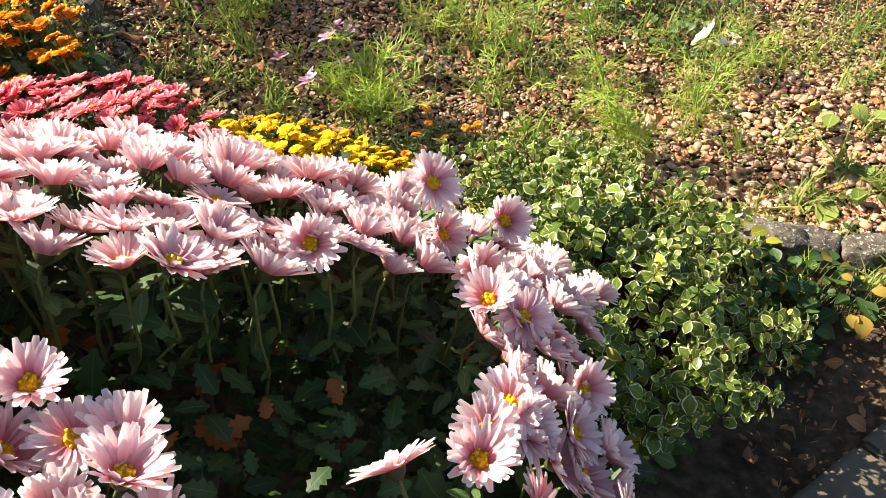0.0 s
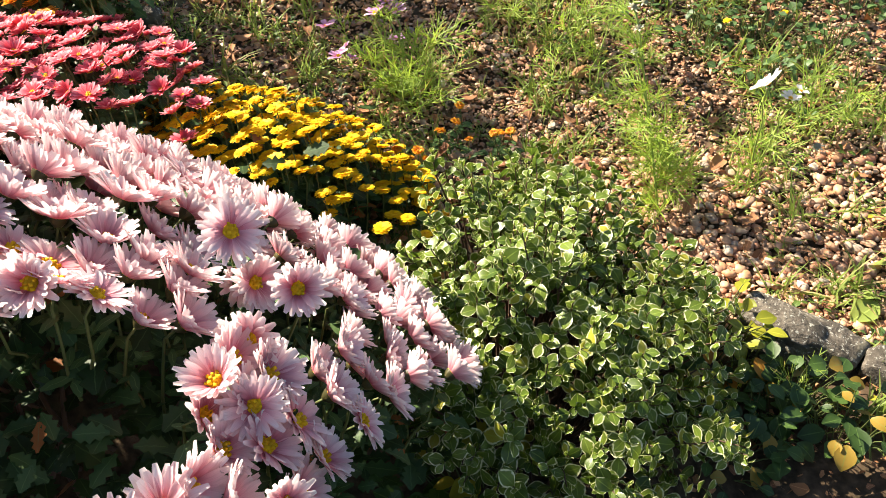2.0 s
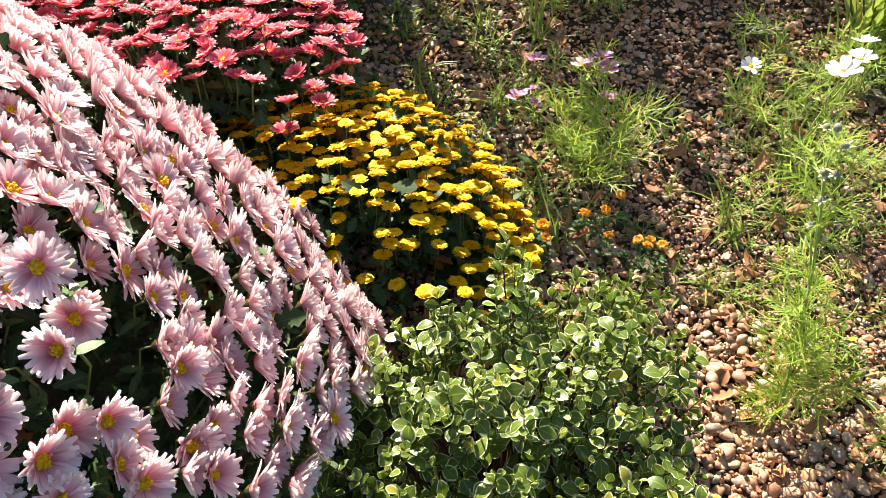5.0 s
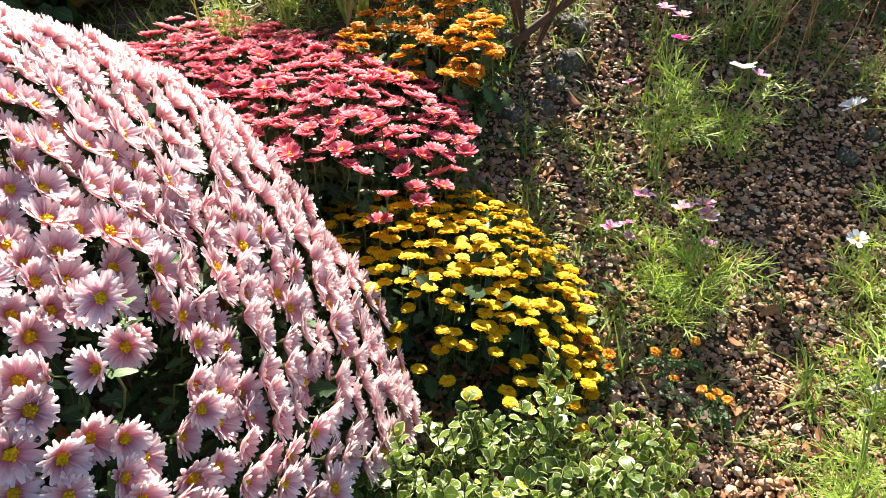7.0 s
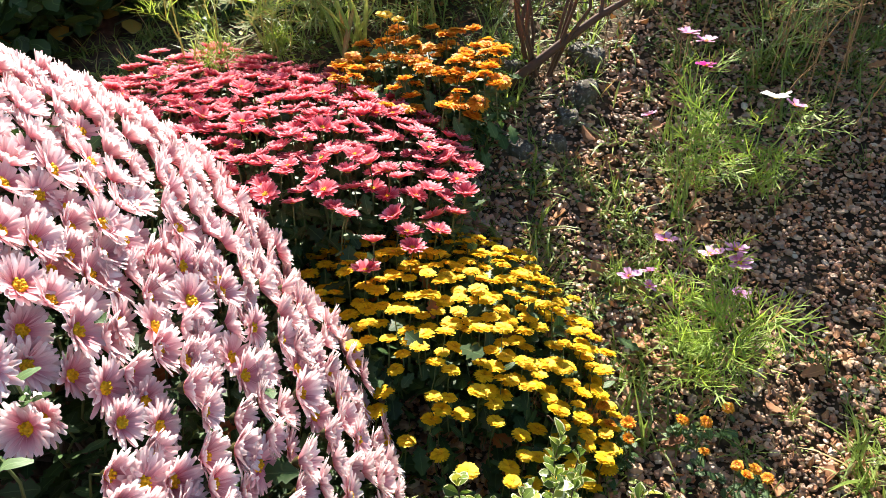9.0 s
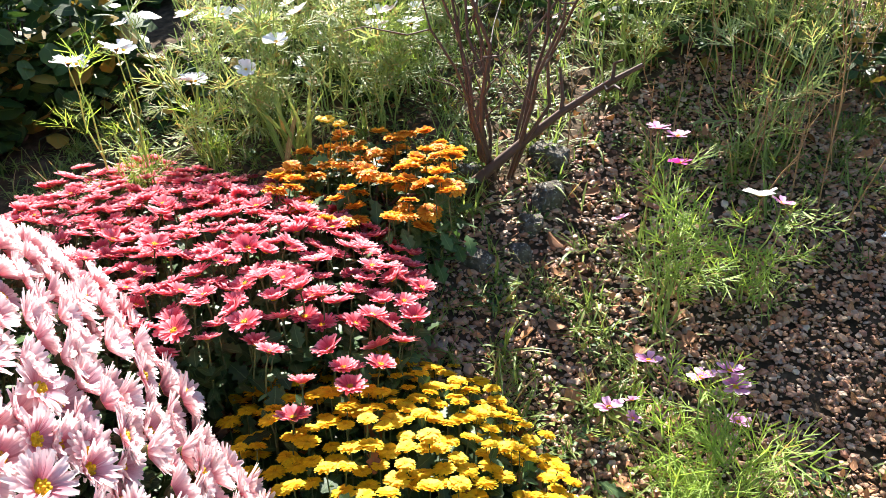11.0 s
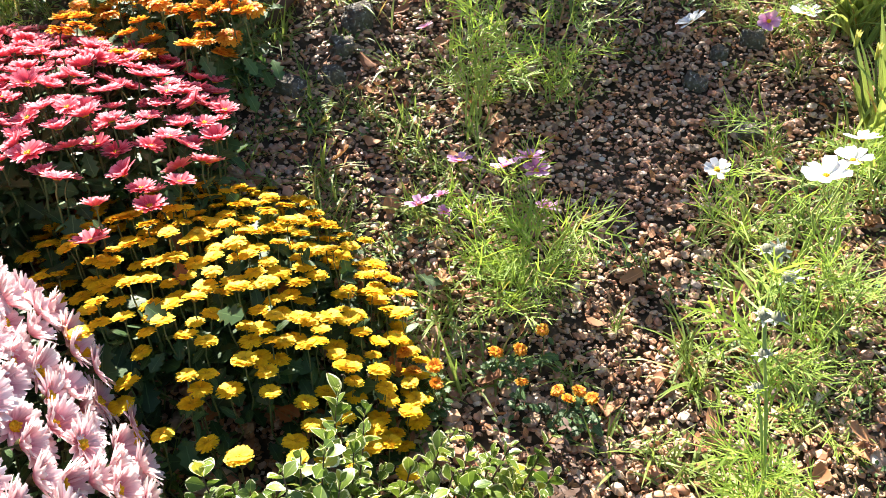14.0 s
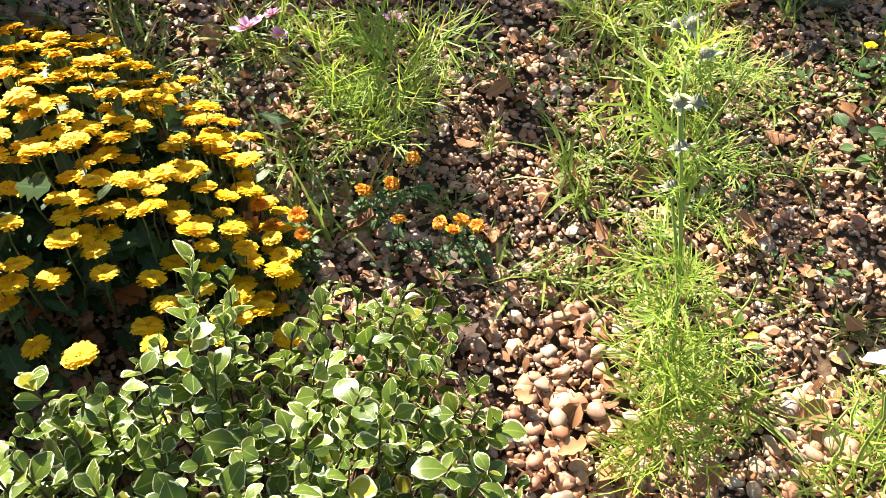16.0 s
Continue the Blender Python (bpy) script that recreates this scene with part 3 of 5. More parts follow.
mum("pink_chrysanthemum", "large mounded pale pink chrysanthemum in full bloom with dark foliage", PINK, (-0.66, 0.5), 0.77, pink_top,
    ((-1.45, -0.2), (0.05, 1.15)), 0.0362, pink_in, 0.05, 101, size=(0.98, 1.24), lean=(0, 0, 0, 0.15), rim=1.25, sprigs=6, sparse=lambda x, y, z: hollow(x, y) and z > pink_top(x, y) - 0.10, low_leaves=pink_inside, leaf_n=2600, near_to=(-0.25, 0.5), head_label="pale pink daisy flower heads",
    extra=[((-0.296, 0.497, 0.60), (0.4, -0.55, 0.75)), ((-0.285, 0.505, 0.515), (0.6, -0.5, 0.5)), ((-0.223, 0.454, 0.56), (0.3, -0.6, 0.6)), ((-0.208, 0.24, 0.50), (0.3, -0.6, 0.7)), ((-0.246, 0.318, 0.54), (0.2, -0.6, 0.8)), ((-0.281, 0.328, 0.565), (-0.1, -0.2, 0.9)), ((-0.448, 0.378, 0.64), (0.1, -0.7, 0.7)), ((-0.267, 0.400, 0.541), (0.0, -0.8, 0.5)), ((-0.306, 0.523, 0.50), (0.6, -0.5, 0.45)), ((-0.42, 0.13, 0.60), (-0.2, 1.0, 0.7)), ((-0.33, 0.18, 0.555), (0.0, -0.6, 0.8)), ((-0.345, 0.15, 0.555), (0.1, -0.3, 0.9)), ((-0.30, 0.205, 0.55), (0.2, -0.3, 0.9)), ((-0.29, 0.19, 0.53), (0.3, -0.6, 0.6))])

# crimson chrysanthemum behind it
mum("red_chrysanthemum", "spreading crimson pink chrysanthemum with flat daisy flowers", RED, (-1.02, 1.14), 0.48, red_top,
    ((-1.8, 0.75), (-0.45, 1.65)), 0.031, lambda x, y: ((x + 1.12) / 0.57) ** 2 + ((y - 1.17) / 0.43) ** 2 < 1 and red_top(x, y) > pink_top(x, y) - 0.03, 0.08, 102, lean=(0.15, 0.60, 0.42, 0.22), sprigs=7, share=lambda x, y: 0.95 if x + 0.35 * (1.25 - y) < -0.67 else (0.6 if y > 1.11 else 0.05), size=(0.72, 1.08), leaf_n=2600, lift=(-0.035, 0.014), near_to=(-0.75, 1.3),
    head_label="crimson daisy flower heads", leaf_mat_=M_MUM2, deep=0.18)

# yellow button chrysanthemum
def yel_top(x, y):
    return 0.266 - 1.2 * (x + 0.56) ** 2 - 0.5 * min(0.0, x + 0.56) ** 2 - 1.4 * (y - 1.19) ** 2


def yel_in(x, y):
    return ((x + 0.52) / 0.47) ** 2 + ((y - 1.19) / 0.36) ** 2 < 1 and yel_top(x, y) > land(x, y) + 0.03 and yel_top(x, y) > pink_top(x, y) - 0.02


def yel_share(x, y):
    """Full on top and along the far edge, with single heads only in front."""
    front, far = 0.65 * (x + 0.56) - 0.76 * (y - 1.2), 0.76 * (x + 0.56) + 0.65 * (y - 1.2)
    if far > 0.26 and front < 0.16:
        return 0.85
    return float(np.interp(front, (0.06, 0.17, 0.30, 0.36), (1.0, 0.75, 0.34, 0.0)))


mum("yellow_chrysanthemum", "low domed bright yellow button chrysanthemum beside the shrub", YELLOW, (-0.48, 1.24), 0.27, yel_top,
((-1.05, 0.80), (-0.05, 1.62)), 0.0238, yel_in, 0.05, 103, lean=(0.28, 0.45, 0.50, 0.11), size=(0.80, 1.18), share=yel_share, leaf_n=1300, lift=(-0.045, 0.012), near_to=(-0.36, 1.28),
    head_label="yellow button flower heads", deep=0.12, stem_r=0.0013)

# orange chrysanthemum on the bank
def ora_top(x, y):
    return 0.43 - 1.1 * (x + 1.04) ** 2 - 0.28 * max(0.0, 1.64 - y) - 0.5 * max(0.0, y - 1.7) ** 1.2


mum("orange_chrysanthemum", "small orange bronze chrysanthemum on the bank", ORANGE, (-1.05, 1.6), 0.46, ora_top,
    ((-1.42, 1.30), (-0.82, 1.86)), 0.032, lambda x, y: ((x + 1.11) / 0.28) ** 2 + ((y - 1.61) / 0.21) ** 2 < 1 and noise.noise((x * 9, y * 9, 3)) > -0.12, 0.04, 104, lean=(0.15, 0.70, 0.35, 0.20), size=(0.9, 1.4), leaf_n=900, lift=(-0.07, 0.025), near_to=(-1.0, 1.6),
    head_label="orange flower heads", leaf_mat_=M_MUM2, deep=0.15)


# ---- variegated shrub ----
def shrub_top(x, y):
    q = ((x - 0.12) / 0.36) ** 2 + ((y - 0.92) / 0.43) ** 2
    return 0.212 - 0.11 * q - 0.12 * (x + 0.02) + 0.10 * noise.noise((x * 8, y * 8, 1.0))


def variegated_shrub():
    g = np.random.default_rng(201)
    ob = thing("variegated_shrub", "low spreading shrub with green leaves edged in cream", "shrub", (0.1, 0.92, float(land(0.1, 0.92))))
    o = np.array(ob.location)
    tips = spaced(400, (-0.26, 0.42), (0.55, 1.38), 0.0265, lambda x, y: ((x - 0.14) / 0.39) ** 2 + ((y - 0.91) / 0.47) ** 2 < 1 and x + 0.9 * max(0.0, y - 1.0) < 0.45 and x - 0.5 * max(0.0, y - 0.92) > -0.17, g, 20)
    tips = np.vstack([tips, [(-0.135, 1.205), (-0.11, 1.19), (-0.09, 1.215), (-0.055, 1.18), (-0.10, 1.03), (-0.12, 0.98)]])
    lv = []
    for x, y in tips:
        z = shrub_top(x, y) + g.uniform(-0.06, 0.03) + (g.uniform(0.03, 0.085) if g.random() < 0.15 else 0)
        tip = np.array([x, y, z])
        foot = np.array([0.1 + (x - 0.1) * 0.55, 0.92 + (y - 0.92) * 0.55, 0])
        foot[2] = land(foot[0], foot[1])
        way = bent(foot, tip, 0.03, 6, 0.006, g)
        part("stem", mesh_of("stem", *tube(way - o, [0.003, 0.0027, 0.0023, 0.0019, 0.0015, 0.001], 4), M_WOODY), ob)
        d = tip - way[-2]
        d /= np.linalg.norm(d)
        n = 7 if z - land(x, y) > 0.2 else 6
        spin = g.uniform(0, 6)
        for i in range(n):
            q = tip - d * (0.013 * i + g.uniform(0, 0.006))
            for side in (0, math.pi):
                a = spin + side + i * 1.57 + g.normal(0, 0.3)
                R = frame_z(d + g.normal(0, 0.25, 3), a) @ rot(g.uniform(0.5, 1.2) if i < 2 else g.uniform(-0.3, 0.9), 0, 0) @ rot(0, g.normal(0, 0.55), 0)
                s = g.uniform(0.75, 1.15) * (0.6 if i == 0 else 1.0)
                lv.append((int(g.integers(4)), q, R, s))
    meshes = [mesh_of("leaf", *t, M_VAR) for t in OVATE]
    lv.sort(key=lambda v: -(v[1][2] + 0.10 * v[1][1]))
    for k, q, R, s in lv[:290]:
        part("leaf", meshes[k], ob, "", mat4(R, q - o, s))
    rest = joined([spread(OVATE[k], [mat4(R, q - o, s) for j, q, R, s in lv[290:] if j == k]) for k in range(4)])
    tagged(part("foliage", mesh_of("foliage", *rest, M_VAR), ob, "cream-edged green leaves"), kind="stuff")


variegated_shrub()


def broadleaf(name, label, cx, cy, rx, ry, h, n, seed, mat=None, size=1.0, tall=0.06):
    """A low plant of broad leaves on short stalks."""
    g = np.random.default_rng(seed)
    z0 = float(land(cx, cy))
    ob = thing(name, label, "plant", (cx, cy, z0))
    o = np.array(ob.location)
    st, by = [], {0: [], 1: [], 2: []}
    for i in range(n):
        a, q = g.uniform(0, 6.28), math.sqrt(g.random())
        x, y = cx + rx * q * math.cos(a), cy + ry * q * math.sin(a)
        z = land(x, y) + g.uniform(0.25, 1.0) * h * (1 - 0.4 * q)
        p = np.array([x, y, z])
        foot = np.array([cx + (x - cx) * 0.6, cy + (y - cy) * 0.6, 0])
        foot[2] = land(foot[0], foot[1])
        part("stalk", mesh_of("stalk", *tube(bent(foot, p, 0.01, 4, 0.003, g) - o, [0.0016, 0.0014, 0.0012, 0.001], 4), M_STEM), ob)
        R = rot(0, 0, a - math.pi / 2 + g.normal(0, 0.7)) @ rot(g.uniform(-0.5, 0.5), 0, 0) @ rot(0, g.normal(0, 0.3), 0)
        by[int(g.integers(3))].append(mat4(R, p - o, size * g.uniform(0.6, 1.15)))
    lm = [mesh_of("leaf", *t, mat or M_BROAD) for t in BROADS]
    for k, ms in by.items():
        for m in ms:
            part("leaf", lm[k], ob, "", m)
    return ob


broadleaf("broadleaf_plant", "low plant with rounded yellowing green leaves beside the rock", 0.45, 0.97, 0.15, 0.14, 0.15, 95, 211, M_YOUNG, 0.75)
broadleaf("broadleaf_plant", "dark green low plant with rounded leaves under the shrub", 0.0, 0.62, 0.16, 0.12, 0.14, 60, 212)
broadleaf("broadleaf_plant", "dark green low plant with rounded leaves under the shrub", -0.1, 0.9, 0.12, 0.14, 0.10, 40, 213)
for k, (x, y) in enumerate([(0.62, 2.0), (0.80, 1.95), (0.95, 1.86), (0.74, 1.80), (1.08, 2.02), (0.90, 2.12)]):
    broadleaf("leafy_weed", "patch of dark grey-green leafy weed at the gravel edge", x, y, 0.12, 0.09, 0.10, 48, 230 + k, M_MUM2, 0.5)
broadleaf("dock_weed", "bright green broad-leaved weed at the gravel edge", 0.90, 1.08, 0.08, 0.07, 0.05, 9, 214, M_GRASS, size=1.2)
broadleaf("dock_weed", "bright green broad-leaved weed at the gravel edge", 1.02, 1.32, 0.09, 0.08, 0.06, 9, 215, M_GRASS, size=1.1)
# yellow-green plants; the darker hedge leaf colour puts their shade into the leaves
for k, (x, y) in enumerate([(0.50, 0.87), (0.60, 0.83), (0.52, 0.76), (0.68, 0.77)]):
    broadleaf("broadleaf_plant", "low plant with rounded leaves below the rock, coloured dark for shade", x, y, 0.10, 0.08, 0.13, 34, 240 + k, M_HEDGE, 0.8)
broadleaf("broadleaf_plant", "dark green low plant with rounded leaves beside the slab", 0.42, 0.72, 0.12, 0.10, 0.08, 26, 216, M_HEDGE, 0.8)


# ---- feathery cosmos ----
def feather_leaf(length, seed, pairs=5, broad=1.0):
    """A leaf of fine threads along +y."""
    g = np.random.default_rng(seed)
    out = [strip(length, np.array([0.0025, 0.0023, 0.0020, 0.0012]) * broad, -0.5, 0.0, 2)]
    for i in range(pairs):
        f = 0.12 + 0.8 * i / pairs
        for s in (-1, 1):
            L = length * (0.62 - 0.42 * f) * g.uniform(0.7, 1.35) + 0.008
            p0 = np.array([0, length * f, -0.25 * length * f * f])
            R = rot(0, 0, -s * g.uniform(0.35, 0.8)) @ rot(g.uniform(-0.3, 0.6), 0, 0)
            out.append(moved(strip(L, np.array([0.0021, 0.0019, 0.0010]) * broad, g.uniform(-0.4, 0.3), 0, 2), R, p0))
            if L > 0.025:
                R2 = R @ rot(0, 0, g.choice((-1, 1)) * g.uniform(0.4, 0.8))
                out.append(moved(strip(L * 0.55, np.array([0.0018, 0.0017, 0.0008]) * broad, 0, 0, 2), R2, p0 + R @ np.array([0, L * 0.5, 0])))
    return joined(out)


FEATHERS = [feather_leaf(L, 300 + k, 5, 1.25) for k, L in enumerate((0.095, 0.08, 0.115, 0.07))]
FEATHERS_TALL = [feather_leaf(L, 310 + k, 4, 1.7) for k, L in enumerate((0.095, 0.08, 0.115, 0.07))]


def cosmos(label, x, y, stems, leaves, seed, flowers=(), h=(0.15, 0.3), r=0.08, name="cosmos_plant", bushy=0.5, leaf_mat_=None, buds=(), thick=0.0026, tall=(), leafy=()):
    """A feathery cosmos: branching stems, thread-like leaves and flowers at given places."""
    g = np.random.default_rng(seed)
    ob = thing(name, label, "cosmos", (x, y, float(land(x, y))))
    o = np.array(ob.location)
    ways, st, by = [], [], {k: [] for k in range(4)}
    for i in range(stems):
        a, q = g.uniform(0, 6.28), r * math.sqrt(g.random())
        tip = np.array([x + q * math.cos(a) * 1.4, y + q * math.sin(a) * 1.4, 0])
        tip[2] = land(tip[0], tip[1]) + g.uniform(*h)
        foot = np.array([x + q * math.cos(a) * bushy, y + q * math.sin(a) * bushy, 0])
        foot[2] = land(foot[0], foot[1])
        ways.append(bent(foot, tip, 0.01, 7, 0.008, g))
    heads = []
    ways += [np.array(w, float) for w in tall]
    for kind, p, z, s in flowers:
        p = np.array(p, float)
        z = np.array(z, float) / np.linalg.norm(z)
        foot = np.array([x + g.normal(0, 0.02), y + g.normal(0, 0.02), 0])
        foot[2] = land(foot[0], foot[1])
        w = bent(foot, p - np.array([0, 0, 0.02]), 0.02, 7, 0.006, g)
        ways.append(np.vstack([w, p - z * 0.005 * s]))
        heads.append((kind, p, z, s))
    for w in ways:
        part("stem", mesh_of("stem", *tube(w - o, list(np.linspace(thick, 0.0012, len(w))), 4), M_LIME), ob)
    held = [np.array(w, float) for w in leafy] or ways
    for i in range(int(leaves * (0.42 if leaf_mat_ else 0.37))):
        w = held[int(g.integers(len(held)))]
        f = g.uniform(0.08, 0.97) * (len(w) - 1)
        k = int(f)
        p = w[k] * (1 - f + k) + w[min(k + 1, len(w) - 1)] * (f - k)
        R = rot(0, 0, g.uniform(0, 6.28)) @ rot(g.uniform(-0.2, 1.0), 0, 0) @ rot(0, g.normal(0, 0.5), 0)
        by[int(g.integers(4))].append(mat4(R, p - o, g.uniform(0.6, 1.2)))
    got = [spread((FEATHERS_TALL if leaf_mat_ else FEATHERS)[k], m) for k, m in by.items() if m]
    if got:
        tagged(part("foliage", mesh_of("foliage", *joined(got), leaf_mat_ or M_FEATH), ob, "thread-like yellow-green leaves"), kind="stuff")
    for kind, p, z, s in heads:
        put_head(kind, ob, p - o, z, s, 0, g.uniform(0, 6))
    for p in buds:
        seed_head(ob, np.array(p) - o, g)
    return ob


def seed_head(parent, p, g):
    """A spent head: a dark button in a ruff of pale bracts."""
    b = bead_dome(0.0078, 0.0085, 22, 0.0005, 77)
    ob = part("seed_head", mesh_of("seed_head", *b, M_SEED), parent, "dark grey seed button with pale bracts", mat4(frame_z((g.normal(0, 0.25), g.normal(0, 0.25), 1), g.uniform(0, 3)), p))
    br = strip(0.0150, [0.0042, 0.0050, 0.0014], -0.1, 0.06)
    for i in range(8):
        part("bract", mesh_of("bract", *br, M_BRACT), ob, "", mat4(rot(0, 0, i * 0.785 + g.normal(0, 0.1)) @ rot(g.normal(0.05, 0.15), 0, 0), np.zeros(3), g.uniform(0.8, 1.1)))


M_SEED = stem_mat("seed_button", (0.15, 0.15, 0.09), (0.30, 0.30, 0.20))
M_BRACT = petal_mat("pale_bract", [(0.0, (0.50, 0.56, 0.34)), (1.0, (0.78, 0.80, 0.64))], 0.1, 0.3, 0.1)
UPZ = (-0.2, 0.1, 1.0)

FAR_FLOWERS = [(C_WHITE, (-0.241, 2.402, 0.278), (-0.5, -0.2, 0.8), 0.95), (C_LILAC, (-0.108, 2.502, 0.281), (0.3, -0.7, 0.6), 0.9), (C_WHITE, (-0.056, 2.568, 0.289), (0, 0, 1), 0.9)]
SPIRE = [(0.432, 1.357, -0.14), (0.420, 1.385, -0.06), (0.398, 1.425, 0.04), (0.375, 1.46, 0.14), (0.350, 1.473, 0.24), (0.328, 1.474, 0.325), (0.312, 1.49, 0.375), (0.303, 1.512, 0.412), (0.298, 1.53, 0.43)]
TWIGS = [[SPIRE[5], (0.318, 1.482, 0.352), (0.312, 1.49, 0.366)], [SPIRE[6], (0.323, 1.482, 0.38), (0.330, 1.476, 0.383)], [SPIRE[7], (0.292, 1.525, 0.415), (0.283, 1.535, 0.42)], [SPIRE[7], (0.313, 1.51, 0.415), (0.322, 1.508, 0.417)], [SPIRE[3], (0.352, 1.475, 0.20), (0.330, 1.482, 0.262)]]
cosmos("tall bright green cosmos with spent seed heads in the gravel", 0.432, 1.357, 1, 190, 401, h=(0.12, 0.2), r=0.03, thick=0.0034, tall=[SPIRE] + TWIGS, leafy=[SPIRE, SPIRE[:6], SPIRE[:5], SPIRE[:4]],
       buds=[SPIRE[5], TWIGS[0][-1], TWIGS[1][-1], TWIGS[2][-1], TWIGS[3][-1], TWIGS[4][-1], SPIRE[8]])
cosmos("tall bright green cosmos with spent seed heads in the gravel", 0.47, 1.50, 3, 24, 402, h=(0.08, 0.2), r=0.09)
cosmos("low feathery cosmos with lilac pink flowers", -0.19, 1.70, 15, 200, 403, h=(0.06, 0.15), r=0.11,
       flowers=[(C_LILAC, (-0.401, 1.785, 0.155), (-0.1, 0.15, 1), 0.95), (C_LILAC, (-0.347, 1.608, 0.170), (-0.3, 0.1, 1), 1.0), (C_LILAC, (-0.225, 1.838, 0.090), (-0.1, 0.1, 1), 0.85), (C_LILAC, (-0.271, 1.762, 0.205), (-0.3, 0.1, 1), 1.0), (C_LILAC, (-0.245, 1.806, 0.213), (-0.1, 0.25, 1), 0.95), (C_LILAC, (-0.221, 1.791, 0.200), (0.1, 0.0, 1), 0.95), (C_LILAC, (-0.335, 1.654, 0.170), (-0.5, 0.3, 0.6), 0.6), (C_LILAC, (-0.320, 1.643, 0.145), (0.2, 0.2, 1), 0.55)])
cosmos("upright feathery cosmos with pink and magenta flowers", -0.50, 1.95, 5, 85, 404, h=(0.12, 0.33), r=0.07,
       flowers=[(C_MAG, (-0.518, 1.967, 0.478), (-0.3, 0.1, 1), 0.9), (C_LILAC, (-0.617, 2.021, 0.507), (-0.2, 0.2, 1), 0.95), (C_LILAC, (-0.571, 2.028, 0.502), (-0.1, 0.1, 1), 0.9), (C_LILAC, (-0.617, 1.932, 0.328), (-0.6, 0, 1), 0.7)])
cosmos("feathery cosmos with one pale flower", -0.43, 2.12, 5, 90, 405, h=(0.08, 0.2), r=0.08,
       flowers=[(C_WHITE, (-0.409, 2.096, 0.407), (-0.35, 0.3, 1), 0.95), (C_LILAC, (-0.368, 2.11, 0.402), (0.1, 0.25, 0.9), 0.9)])
cosmos("feathery cosmos with large white flowers", 0.20, 2.02, 5, 66, 406, h=(0.1, 0.25), r=0.14,
       flowers=[(C_WHITE, (0.238, 1.902, 0.318), (-0.15, -0.1, 1), 0.98), (C_WHITE, (0.257, 1.954, 0.328), (-0.1, -0.05, 1), 0.8), (C_WHITE, (0.243, 2.042, 0.319), (-0.3, 0.4, 1), 0.8), (C_WHITE2, (0.048, 1.961, 0.224), (0, -0.4, 1), 1.0)])
cosmos("sprawling feathery cosmos over the gravel", 0.28, 1.78, 7, 52, 407, h=(0.05, 0.18), r=0.17)
cosmos("feathery cosmos with pale flowers by the stones", -0.13, 2.58, 4, 40, 413, h=(0.05, 0.14), r=0.09, flowers=FAR_FLOWERS)
cosmos("sprawling feathery cosmos over the gravel", 0.05, 2.12, 7, 60, 408, h=(0.05, 0.15), r=0.12)
cosmos("feathery cosmos with a white flower and buds", 0.64, 1.44, 3, 34, 409, h=(0.08, 0.24), r=0.09,
       flowers=[(C_WHITE, (0.593, 1.36, 0.26), (-0.6, 0.45, 0.6), 1.05), (C_WHITE2, (0.64, 1.345, 0.235), (0.1, 0, 1), 0.9), (C_WHITE2, (0.66, 1.35, 0.25), (0.3, 0, 1), 0.7)], buds=[(0.70, 1.28, 0.16)])
cosmos("feathery cosmos in the gravel", 0.80, 1.62, 6, 80, 410, h=(0.06, 0.2), r=0.1)
cosmos("feathery cosmos in the gravel", 0.30, 2.25, 6, 100, 411, h=(0.08, 0.22), r=0.1)
cosmos("feathery cosmos seedling in the gravel", 0.62, 0.86, 3, 14, 412, h=(0.03, 0.08), r=0.05)

# the taller cosmos bed behind
g5 = np.random.default_rng(55)
BEDS = [(-1.60, 1.62), (-1.95, 1.80), (-1.70, 1.66), (-1.65, 1.90), (-1.50, 1.78), (-1.75, 2.05), (-1.45, 2.02), (-1.58, 2.22), (-2.05, 2.05), (-2.3, 1.8), (-1.9, 2.35), (-1.62, 1.50), (-1.36, 1.86)]
for i, (x, y) in enumerate(BEDS):
    z = float(land(x, y))
    fl = [(C_WHITE, (x + g5.normal(0, 0.09), y + g5.normal(0, 0.08), z + g5.uniform(0.22, 0.42)), (g5.normal(0, 0.35), -0.2, 1), g5.uniform(0.6, 0.9)) for _ in range(int(g5.integers(2, 5)))]
    cosmos("tall light green cosmos with white flowers in the bed behind", x, y, 8, 130, 520 + i, flowers=fl, h=(0.18, 0.42), r=0.13, leaf_mat_=M_FEATH2)
for i in range(24):
    x = g5.uniform(-1.35, -0.55)
    y = 2.40 + 0.25 * (x + 1.4) + g5.uniform(-0.15, 0.85)
    fl = [(C_WHITE, (x + g5.normal(0, 0.08), y - abs(g5.normal(0, 0.08)), float(land(x, y)) + g5.uniform(0.25, 0.45)), (g5.normal(0, 0.4), -0.3, 1), g5.uniform(0.8, 1.2)) for _ in range(int(g5.integers(0, 3)))] if x < -0.8 else []
    cosmos("tall feathery cosmos in the bed behind", x, y, 8, 100, 570 + i, flowers=fl, h=(0.22, 0.55), r=0.15, leaf_mat_=M_FEATH2)
for i in range(9):
    x, y = g5.uniform(-0.55, 0.35), g5.uniform(2.75, 3.3)
    cosmos("thin feathery cosmos among dry stalks", x, y, 5, 60, 620 + i, h=(0.25, 0.6), r=0.1, leaf_mat_=M_FEATH2)
